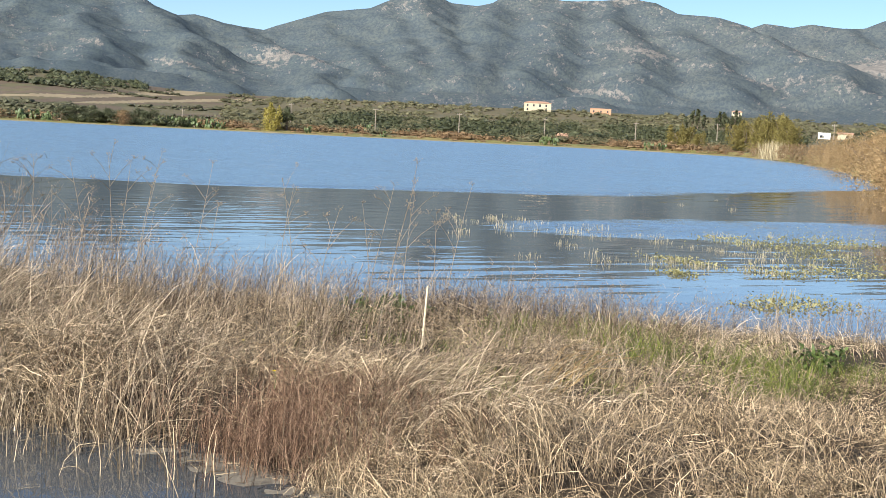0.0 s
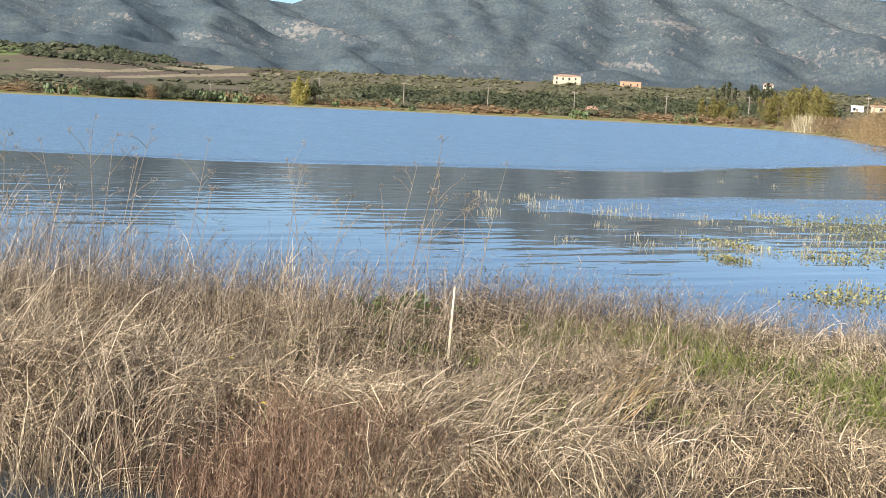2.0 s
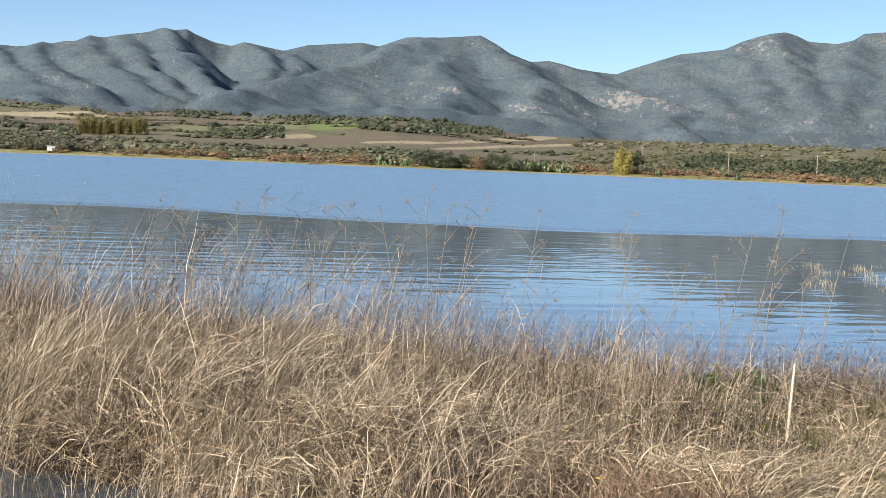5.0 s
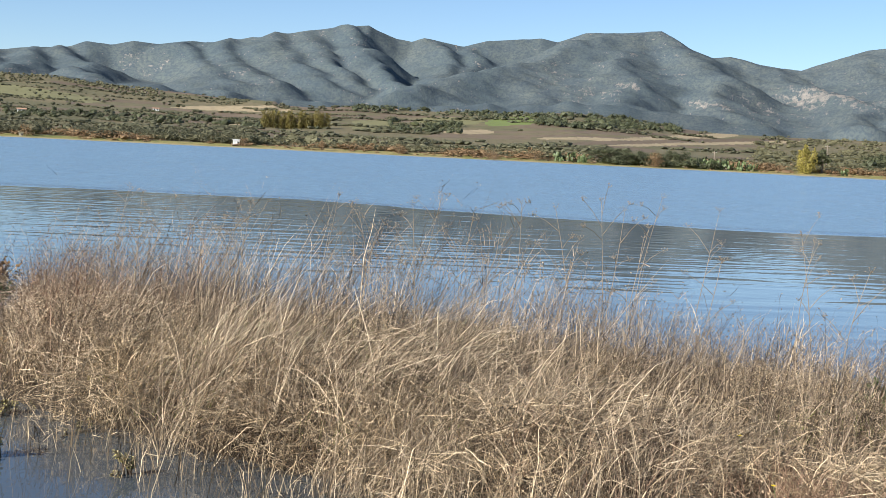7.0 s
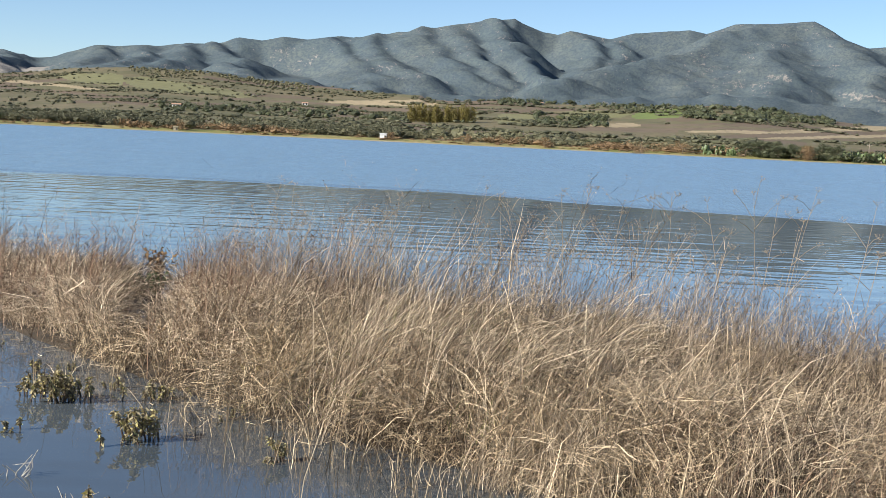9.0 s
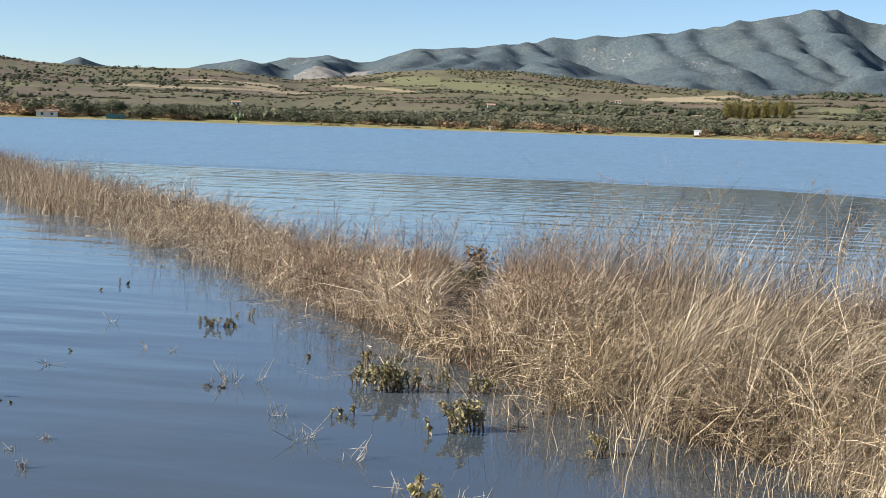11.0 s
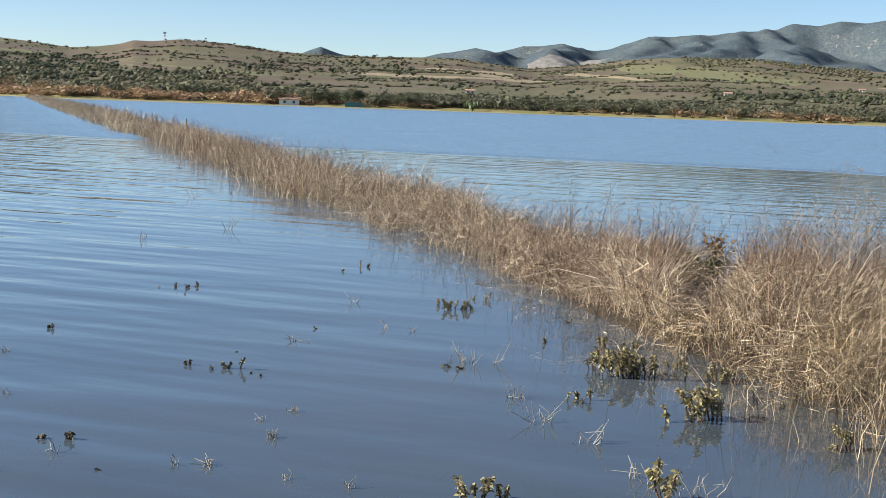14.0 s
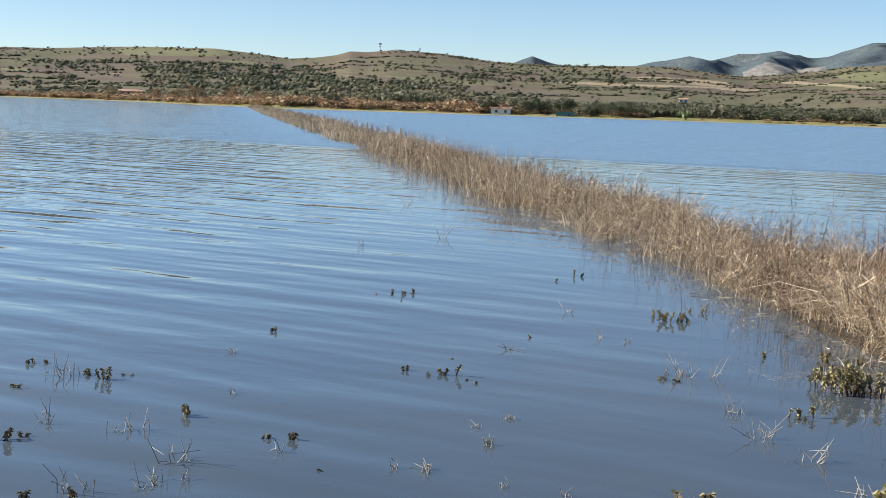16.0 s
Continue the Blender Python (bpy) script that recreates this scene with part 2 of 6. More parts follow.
# ridges that run down from the mountains' crest: heading and height in degrees along each, and how steep their sides are
RIDGES_WEST = [
    (0.43, [(14.3, 3.0), (14.5, 2.2)]), (0.43, [(18.1, 2.6), (18.6, 2.0)]), (0.4, [(21.5, 2.3), (21.9, 1.9)]), (0.47, [(10.6, 3.3), (11.5, 2.5)]),
    (0.58, [(9.5, 3.4), (8.7, 2.8), (7.8, 1.9)]), (0.62, [(4.7, 3.9), (3.6, 3.0), (2.9, 2.1)]), (0.43, [(5.9, 2.6), (4.5, 2.3), (3.1, 1.7)]), (0.43, [(12.4, 3.1), (12.9, 2.3)]),
    (0.56, [(2.9, 4.15), (2.5, 3.3), (1.7, 2.1)]), (0.54, [(1.2, 4.5), (0.3, 3.65), (-0.3, 2.55)]),
]
RIDGES_MIDDLE = [
    (1.1, [(-1.5, 4.95), (-2.3, 4.3), (-3.5, 2.9), (-4.0, 2.3)]), (0.54, [(-0.2, 4.6), (-1.0, 3.7), (-1.9, 2.65)]), (0.36, [(-2.8, 3.2), (-2.0, 2.8), (-0.9, 2.1)]),
    (0.8, [(-5.0, 4.4), (-5.3, 3.5), (-6.0, 2.4)]), (0.6, [(-6.5, 4.2), (-6.2, 3.3), (-5.7, 2.5)]), (0.4, [(-14.4, 5.2), (-11.5, 4.65), (-8.7, 3.75), (-5.9, 2.9), (-4.4, 2.3)]),
    (0.4, [(-12.8, 5.05), (-13.3, 3.4), (-14.3, 2.2)]), (0.6, [(-14.5, 5.2), (-15.7, 4.45), (-17.1, 3.3), (-18.1, 2.1)]), (0.36, [(-9.0, 3.7), (-9.6, 2.6), (-10.2, 2.0)]),
    (0.62, [(-17.3, 4.25), (-20.3, 3.25), (-22.7, 2.3), (-23.5, 1.7)]),
]
RIDGES_EAST = [
    (0.56, [(-26.5, 5.65), (-27.1, 4.4), (-27.8, 3.4), (-28.6, 2.3)]), (0.36, [(-22.6, 4.65), (-23.5, 3.5), (-25.0, 2.2)]), (0.4, [(-25.2, 5.3), (-26.0, 3.8), (-26.4, 2.7)]),
    (0.43, [(-32.4, 5.6), (-31.5, 4.0), (-30.9, 2.4)]), (0.43, [(-34.2, 5.7), (-34.5, 4.1), (-35.5, 2.5)]), (0.55, [(-36.2, 5.6), (-38.7, 5.15), (-40.2, 4.55), (-42.2, 3.6), (-43.5, 3.0)]),
    (0.43, [(-36.7, 5.3), (-37.7, 4.0), (-38.3, 2.6)]), (0.43, [(-29.6, 5.4), (-29.2, 3.7), (-29.0, 2.3)]), (0.36, [(-44.5, 4.9), (-45.5, 4.0)]), (0.36, [(-48, 5.2), (-49, 3.5)]),
]
FAR_R = 4300.0


def polar(az, r):
    a = np.radians(az)
    return -np.sin(a) * r, np.cos(a) * r


def lake_r(az):
    return table(az, LAKE_AZ, LAKE_R) * (1 + 0.02 * (fbm(az * 0.35, az * 0 + 3, 3, 9) - 0.5))


def crest_r(az):
    return table(az, CREST_AZ, CREST_R)


def mountains(x, y, r, peak):
    """Height of the slopes: the crest and its ridges fall off on both sides like tents, cut by gullies."""
    wx = x + 190 * (fbm(x / 420, y / 420, 4, 5) - 0.5)
    wy = y + 190 * (fbm(x / 420, y / 420, 4, 15) - 0.5)
    best = FAR_R * np.tan(np.radians(peak)) - 0.42 * np.maximum(FAR_R - np.hypot(wx, wy), 0)
    for steep, line in RIDGES_WEST + RIDGES_MIDDLE + RIDGES_EAST:
        a, e = (np.array(c, float) for c in zip(*line))
        top = max(e[0], 2.4)
        d = 2650 + 1600 * np.clip((e - 1.7) / (top - 1.7), 0, 1) ** 0.8
        qx, qy = polar(a, d)
        qz = d * np.tan(np.radians(e))
        for k in range(len(line) - 1):
            ux, uy = qx[k + 1] - qx[k], qy[k + 1] - qy[k]
            f = np.clip(((wx - qx[k]) * ux + (wy - qy[k]) * uy) / (ux * ux + uy * uy), 0, 1)
            away = np.hypot(wx - qx[k] - f * ux, wy - qy[k] - f * uy)
            z = qz[k] + (qz[k + 1] - qz[k]) * f - steep * (np.sqrt(away * away + 900) - 30) / (1 + away / 1500)
            h = np.clip((14 - np.abs(z - best)) / 14, 0, 1)
            best = np.maximum(best, z) + h * h * 3.5
    gully = ridged(wx / 300, wy / 300, 3, 8) - 0.62
    return best + (26 * gully + 8 * (fbm(x / 45, y / 45, 2, 18) - 0.5)) * np.clip((FAR_R - r) / 300, 0.05, 1)


def ground_z(az, r):
    """Height of the land at a heading and distance from the viewpoint, both arrays. The lake's level is 0."""
    az, r = np.broadcast_arrays(np.asarray(az, float), np.asarray(r, float))
    px, py = polar(az, r)
    inside = np.clip((py - 2.0 - 0.06 * np.abs(px)) / 2.6, 0, 1)
    inside = inside * inside * (3 - 2 * inside)
    d, rm = lake_r(az), crest_r(az)
    hill, peak = table(az, HILL_AZ, HILL_EL), table(az, SKY_AZ, SKY_EL)
    u = np.clip((r - d - 14) / (rm - d - 14), 0, 1)
    el = -0.22 + (hill + 0.22) * u ** 1.15 + 0.10 * (fbm(az * 0.5, r / 160, 3, 4) - 0.5) * np.sin(np.pi * u)
    low = hill - 0.25
    v = np.clip((r - 2500) / (FAR_R - 2500), 0, 1)
    slope = low + 0.36 * (peak - low) * v ** 1.2
    # foothills
    slope = slope + 0.8 * np.exp(-((r - 2850) / 230) ** 2) * np.clip(2.2 * fbm(az * 0.3, r / 2000, 3, 91) - 0.75, 0, 1.1) * np.clip((peak - 1.8) / 2, 0, 1)
    rise = mountains(px, py, r, peak)
    slope = np.where(r > 2300, np.minimum(np.maximum(slope, np.degrees(np.arctan2(rise - 2.2, r))), peak - 0.05 * np.clip((FAR_R - r) / 400, 0, 1)), slope)
    dip = np.clip((r - rm) / 60, 0, 1)
    el = np.where(r > rm, hill * (1 - dip) + slope * dip, el)
    el = np.where(r > FAR_R, peak - 2.5 * (r - FAR_R) / 700, el)
    # a bare granite hill stands before the mountains
    el = el + 2.0 * np.exp(-((az + 49) / 4.2) ** 2 - ((r - 2300) / 500) ** 2) * (0.8 + 0.4 * fbm(az * 1.1, r / 300, 4, 31))
    z = 2.2 + r * np.tan(np.radians(el))
    z = np.where(r < d + 14, np.maximum(0.5 * np.clip((r - d) / 14, -4, 1), -0.8), z)
    z = np.where(r >= d + 14, np.maximum(z, 0.5), z)
    behind = 0.62 + 0.012 * np.clip(r - 30, 0, None) + 0.12 * (fbm(px * 0.2, py * 0.2, 3, 2) - 0.5) + 2 * fbm(px / 90, py / 90, 3, 2) * np.clip(r / 300, 0, 1)
    z = z * inside + behind * (1 - inside)
    return z


# the old bank: its waterline towards the viewer and away from it
NEAR_EDGE = [(13, -0.5), (5.5, 1.6), (2.8, 4.6), (2.0, 7.0), (0.3, 8.7), (-2, 10.8), (-6.5, 16.1), (-18, 29.6), (-43, 59.8), (-122, 152), (-242, 293)]
FAR_EDGE = [(19, 7.0), (12.2, 9.6), (8.2, 10.6), (5.6, 12.0), (3.2, 14.0), (0.6, 14.8), (-1.6, 15.6), (-3.6, 17.8), (-15.4, 31.8), (-40.2, 61.8), (-119, 154), (-240, 294.6)]


def along(line, s):
    p = np.array(line, float)
    return np.stack([np.interp(s, np.linspace(0, 1, len(p)), p[:, k]) for k in (0, 1)], -1)


def line_distance(x, y, line):
    best = np.full(np.shape(x), 1e9)
    for (ax, ay), (bx, by) in zip(line, line[1:]):
        k = np.clip(((x - ax) * (bx - ax) + (y - ay) * (by - ay)) / ((bx - ax) ** 2 + (by - ay) ** 2), 0, 1)
        best = np.minimum(best, np.hypot(x - ax - k * (bx - ax), y - ay - k * (by - ay)))
    return best


BANK = NEAR_EDGE + FAR_EDGE[::-1]


def in_bank(x, y):
    """Distance inside the bank's outline, negative outside."""
    x, y = np.asarray(x, float), np.asarray(y, float)
    inside = np.zeros(np.shape(x), bool)
    for (ax, ay), (bx, by) in zip(BANK, BANK[1:] + BANK[:1]):
        cross = (ay > y) != (by > y)
        inside ^= cross & (x < (bx - ax) * (y - ay) / (by - ay + 1e-12) + ax)
    d = line_distance(x, y, BANK + BANK[:1])
    return np.where(inside, d, -d)


def bank_z(x, y):
    d = in_bank(x, y)
    far = np.clip((np.hypot(x, y) - 12.5) / 4, 0, 1)
    return np.clip(-0.13 + 0.45 * d, -0.7, 0.26 - 0.34 * far) + 0.08 * (fbm(x * 0.9, y * 0.9, 3, 5) - 0.5)


def mesh_of(name, verts, faces, mat_ids=None, smooth=False):
    """A mesh from arrays: verts n x 3, faces m x 3 or m x 4."""
    verts, faces = np.ascontiguousarray(verts, np.float32), np.ascontiguousarray(faces, np.int32)
    me = bpy.data.meshes.new(name)
    n, k = faces.shape
    me.vertices.add(len(verts))
    me.vertices.foreach_set("co", verts.ravel())
    me.loops.add(n * k)
    me.loops.foreach_set("vertex_index", faces.ravel())
    me.polygons.add(n)
    me.polygons.foreach_set("loop_start", np.arange(0, n * k, k, dtype=np.int32))
    if mat_ids is not None:
        me.polygons.foreach_set("material_index", np.ascontiguousarray(mat_ids, np.int32))
    me.polygons.foreach_set("use_smooth", np.full(n, smooth))
    me.update(calc_edges=True)
    me.validate()
    return me


def grid_faces(rows, cols, wrap=False):
    i, j = np.meshgrid(np.arange(rows - 1), np.arange(cols if wrap else cols - 1), indexing="ij")
    a, b = i * cols + j, i * cols + (j + 1) % cols
    return np.stack([a, b, b + cols, a + cols], -1).reshape(-1, 4)


# bare rock on the mountains: heading, height in degrees above the horizon, size in metres, strength
OUTCROPS = [(-13.35, 2.93, 30, 0.3), (-12.4, 2.5, 50, 0.14), (-16.95, 2.3, 38, 0.3), (-21.16, 2.87, 75, 0.26), (-22, 2.5, 60, 0.12), (-33.6, 1.95, 36, 0.27), (-31.5, 2.9, 60, 0.12), (-37.52, 3.18, 110, 0.13), (-36, 3.7, 80, 0.1), (-43.03, 2.7, 110, 0.22), (-44.76, 3.4, 120, 0.26), (-46.5, 3, 110, 0.22), (-39.5, 2.3, 60, 0.14), (-2.2, 4.1, 50, 0.12), (3, 2.6, 40, 0.13), (7.2, 3, 60, 0.1), (18.35, 1.9, 75, 0.75), (-26.5, 5, 70, 0.12), (-34.5, 6.3, 150, 0.12)]


def outcrop_spots():
    """Where each outcrop lies: the first slope that shows at its heading and height."""
    spots = []
    r = np.arange(1650.0, 4300.0, 10.0)
    for az, el, size, much in OUTCROPS:
        e = np.degrees(np.arctan2(ground_z(np.full(len(r), az), r) - 2.2, r))
        k = int(np.argmax(e > el)) if (e > el).any() else int(np.argmax(e))
        x, y = polar(az, r[k])
        spots.append((float(x), 2.2 + float(r[k]) * math.tan(radians(el)), size, much))
    return spots


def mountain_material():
    """Maquis: dark bushes on paler ground, with pale rock that breaks through in places. Haze is put into its colours.
    """
    m, t, b = shader("hazed_maquis_slope", 0.95, 0.1)
    geo = t.nodes.new("ShaderNodeNewGeometry")
    sep = t.nodes.new("ShaderNodeSeparateXYZ")
    t.links.new(geo.outputs["Position"], sep.inputs[0])
    x, z = sep.outputs[0], sep.outputs[2]
    # the growth is laid along the slopes: round the valley, down the fall, and up
    round_ = maths(t, "MULTIPLY", maths(t, "ARCTAN2", sep.outputs[0], sep.outputs[1]), 3700.0)
    fall = maths(t, "SQRT", maths(t, "ADD", maths(t, "MULTIPLY", sep.outputs[0], sep.outputs[0]), maths(t, "MULTIPLY", sep.outputs[1], sep.outputs[1])))
    lie = t.nodes.new("ShaderNodeCombineXYZ")
    for sock, v in zip(lie.inputs, (round_, fall, z)):
        t.links.new(v, sock)
    lie = lie.outputs[0]
    # the blue cast of distance haze is mixed into these base colours
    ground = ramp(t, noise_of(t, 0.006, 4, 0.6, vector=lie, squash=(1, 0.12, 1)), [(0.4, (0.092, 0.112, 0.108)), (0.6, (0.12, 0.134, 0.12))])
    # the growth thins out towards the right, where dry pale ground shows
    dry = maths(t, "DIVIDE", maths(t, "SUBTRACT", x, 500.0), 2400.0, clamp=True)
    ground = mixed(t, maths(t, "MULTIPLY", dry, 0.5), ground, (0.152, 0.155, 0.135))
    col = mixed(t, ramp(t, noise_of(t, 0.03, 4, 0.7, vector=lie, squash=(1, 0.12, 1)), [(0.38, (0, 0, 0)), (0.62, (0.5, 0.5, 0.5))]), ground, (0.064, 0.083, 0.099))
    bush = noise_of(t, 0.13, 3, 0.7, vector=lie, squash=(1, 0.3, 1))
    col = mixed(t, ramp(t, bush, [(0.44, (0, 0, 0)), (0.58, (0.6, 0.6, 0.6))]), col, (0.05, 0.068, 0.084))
    # rock is commoner to the right, along the crest and at the outcrops
    bias = maths(t, "MULTIPLY", maths(t, "DIVIDE", maths(t, "SUBTRACT", x, 300.0), 2400.0, clamp=True), 0.022)
    bias = maths(t, "ADD", bias, maths(t, "MULTIPLY", maths(t, "DIVIDE", maths(t, "SUBTRACT", z, 330.0), 140.0, clamp=True), 0.025))
    for ox, oz, size, much in outcrop_spots():
        dx, dz = maths(t, "DIVIDE", maths(t, "SUBTRACT", x, ox), size), maths(t, "DIVIDE", maths(t, "SUBTRACT", z, oz), size * 0.6)
        near = maths(t, "SUBTRACT", 1.0, maths(t, "ADD", maths(t, "MULTIPLY", dx, dx), maths(t, "MULTIPLY", dz, dz)), clamp=True)
        bias = maths(t, "ADD", bias, maths(t, "MULTIPLY", near, 0.5 * much))
    speck = maths(t, "ADD", noise_of(t, 0.06, 5, 0.85, vector=lie, squash=(1, 0.12, 1)), maths(t, "MULTIPLY", maths(t, "SUBTRACT", noise_of(t, 0.005, 3, 0.6, vector=lie, squash=(1, 0.12, 1)), 0.5), 0.4))
    speck = maths(t, "ADD", speck, bias)
    rock = ramp(t, noise_of(t, 0.05, 4, 0.7, vector=lie), [(0.35, (0.16, 0.15, 0.132)), (0.65, (0.31, 0.27, 0.225))])
    col = mixed(t, ramp(t, speck, [(0.622, (0, 0, 0)), (0.665, (0.9, 0.9, 0.9))]), col, rock)
    t.links.new(col, b.inputs["Base Color"])
    bumped(t, b, maths(t, "ADD", bush, noise_of(t, 0.022, 4, 0.6, vector=lie, squash=(1, 0.12, 1))), 0.22, 5.0)
    return m


HAZED_MAQUIS = mountain_material()


# fields: soil, then heading and the height of the lower and upper edge in degrees, at both ends
FIELDS_HILL = [
    (9, 36.0, 1.09, 1.22, 29.4, 0.81, 0.95), (3, 36.0, 0.94, 1.07, 29.4, 0.67, 0.79), (3, 29.4, 0.81, 0.92, 26.9, 0.71, 0.82),
    (5, 29.2, 1.46, 1.77, 27.3, 1.49, 1.67), (5, 27.5, 1.21, 1.57, 24.4, 1.17, 1.56), (4, 27.2, 1.06, 1.15, 17.9, 0.91, 1.03),
    (4, 23.8, 1.29, 1.43, 19.8, 1.03, 1.30), (4, 18.2, 1.32, 1.44, 14.0, 1.15, 1.24),
]
FIELDS_SLOPE = [
    (3, 24.9, 0.90, 1.04, 19.8, 0.89, 1.00), (9, 15.8, 1.54, 1.75, 13.3, 1.33, 1.89), (9, 13.3, 1.31, 1.89, 7.8, 1.11, 1.32),
    (5, 11.9, 0.88, 1.04, 5.5, 0.87, 1.05), (4, 5.3, 1.10, 1.19, 0.6, 1.17, 1.48), (4, 5.5, 0.82, 0.94, 0.5, 0.77, 0.88),
    (3, 18.6, 1.05, 1.16, 13.3, 0.90, 1.01), (5, 9.6, 1.60, 1.83, 7.8, 1.43, 1.66), (5, 49.2, 1.19, 1.59, 44.9, 1.63, 1.85),
    (9, 44.9, 1.58, 1.94, 40.0, 1.72, 1.99), (9, 40.9, 1.50, 1.62, 32.6, 0.91, 1.04), (3, 38.8, 1.39, 1.49, 32.1, 0.83, 0.94),
    (3, 47.8, 0.69, 0.85, 42.5, 0.47, 0.68), (9, 49.2, 0.84, 0.97, 48.0, 0.80, 0.93),
]
FIELDS_PLAIN = [
    (6, -7.5, 1.01, 1.27, -9.6, 1.19, 1.63), (9, -1.9, 0.59, 0.96, -3.7, 0.71, 1.11), (9, -4.6, 0.98, 1.21, -7.5, 1.10, 1.43),
    (4, 4.7, 1.09, 1.26, 0.3, 1.22, 1.40), (4, -5.3, 0.64, 0.78, -7.9, 0.70, 0.89), (4, -12.8, 0.67, 0.78, -17.9, 1.05, 1.24),
    (4, -9.7, 0.59, 0.68, -13.0, 0.67, 0.81), (3, -11.1, 0.39, 0.58, -20.9, 0.93, 1.19), (4, -12.6, 0.42, 0.52, -20.7, 0.95, 1.06),
    (4, -20.2, 1.28, 1.42, -21.6, 1.33, 1.47), (4, 3.4, 0.54, 0.70, 0.3, 0.63, 0.81), (3, 4.7, 0.75, 0.86, 1.7, 0.94, 1.05),
]


def build_ground():
    az = np.r_[np.linspace(-180, -64, 40)[:-1], np.linspace(-64, -51, 60)[:-1], np.linspace(-51, 51, 800), np.linspace(51, 64, 60)[1:], np.linspace(64, 180, 40)[1:-1]]
    r = np.r_[np.geomspace(0.02, 40, 16), np.geomspace(46, 380, 12), np.linspace(383, 430, 18), np.linspace(436, 900, 70), np.linspace(910, 1620, 72), np.linspace(1660, 2500, 20)[:-1], np.linspace(2500, 4300, 140), 4400, 4600, 4850]
    A, R = np.meshgrid(az, r, indexing="xy")
    # the rows follow the lake's edge
    fit = np.clip(lake_r(A) / 394, 0.5, 1.6)
    R = np.where(R < 430, R * (1 + (fit - 1) * np.clip((R - 5) / 145, 0, 1)), R + 430 * (fit - 1) * np.clip(1 - (R - 430) / 470, 0, 1))
    Z = ground_z(A, R)
    X, Y = polar(A, R)
    F = grid_faces(len(r), len(az), True)
    fa = A.ravel()[F[:, 0]]
    fr = R.ravel()[F].mean(1)
    d, rm = lake_r(fa), crest_r(fa)
    el = np.degrees(np.arctan2(ground_z(fa, fr) - 2.2, fr))
    u = (fr - d) / (rm - d)
    ids = np.full(len(F), 2)
    strip = np.floor(u * 22 + 1.2 * fbm(fa * 0.22, u * 2, 2, 41) + 0.16 * fa)
    block = np.floor(fa / 4.4 + 0.6 * fbm(fa * 0, strip * 3.3, 1, 12) * 4)
    pick = np.sin(strip * 91.7 + block * 17.3) * 4375.5
    pick = pick - np.floor(pick)
    ids = np.where(u > 0.12, np.select([pick < 0.38, pick < 0.62], [3, 5], 2), ids)
    ids = np.where((fa < -19) & (u > 0.05), np.where(pick < 0.2, 5, 2), ids)
    edge = 0.04 * (fbm(fa * 0.9, fa * 0, 2, 45) - 0.5)
    for soil, a0, lo0, hi0, a1, lo1, hi1 in FIELDS_HILL + FIELDS_SLOPE + FIELDS_PLAIN:
        k = (fa - a0) / (a1 - a0)
        thin = 0.5 * (hi0 - lo0) * (1 - np.clip(np.minimum(k, 1 - k) * 7 + 0.1, 0, 1))
        ids = np.where((k >= 0) & (k <= 1) & (el > lo0 + (lo1 - lo0) * k + edge + thin) & (el < hi0 + (hi1 - hi0) * k + edge - thin), soil, ids)
    ids = np.where(fr < d + 18, 1, ids)
    ids = np.where(fr < d + 1.5 + 5 * fbm(fa * 1.5, fa * 0, 3, 66), 8, ids)
    ids = np.where(fr < d - 0.5, 0, ids)
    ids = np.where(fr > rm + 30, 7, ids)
    fx, fy = polar(fa, fr)
    ids = np.where((fy < 3.8 + 0.06 * np.abs(fx)) & (fr < 900), 5, ids)
    me = mesh_of("ground", np.stack([X, Y, Z], -1).reshape(-1, 3), F, ids, True)
    for m in (MUD, SHORE_GRASS, SCRUB_SOIL, PLOUGHED, STUBBLE, DULL_GREEN, BRIGHT_GREEN, HAZED_MAQUIS, SAND, FRESH_PASTURE):
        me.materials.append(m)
    tagged(new("ground", me), "lake bed, farmland and scrub-covered mountains around the lake", "ground", kind="structure")


def build_water():
    r = np.r_[0.2, np.geomspace(2, 700, 30)]
    az = np.linspace(-180, 180, 181)[:-1]
    A, R = np.meshgrid(az, r, indexing="xy")
    X, Y = polar(A, R)
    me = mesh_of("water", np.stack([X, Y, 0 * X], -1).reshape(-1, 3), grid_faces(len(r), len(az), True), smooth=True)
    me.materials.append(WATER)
    tagged(new("water", me), "blue lake water, calm by the bank and ruffled beyond", "water", kind="structure")


def build_bank():
    s = np.r_[np.linspace(0, 0.55, 110), np.linspace(0.56, 1, 60)]
    k = np.linspace(-0.12, 1.12, 26)
    P, Q = along(NEAR_EDGE, s), along(FAR_EDGE, s)
    G = P[:, None] * (1 - k[None, :, None]) + Q[:, None] * k[None, :, None]
    Z = bank_z(G[..., 0], G[..., 1])
    me = mesh_of("bank", np.concatenate([G, Z[..., None]], -1).reshape(-1, 3), grid_faces(len(s), len(k))[:, ::-1], smooth=True)
    me.materials.append(BANK_SOIL)
    tagged(new("bank", me), "low earth bank covered with plant litter", "bank", kind="structure")


SILT = two_scale("pale_silt", (0.2, 0.17, 0.125), (0.26, 0.225, 0.17), (0.15, 0.128, 0.095), 2.5, 14.0, 0.75, 0.3, 0.01)


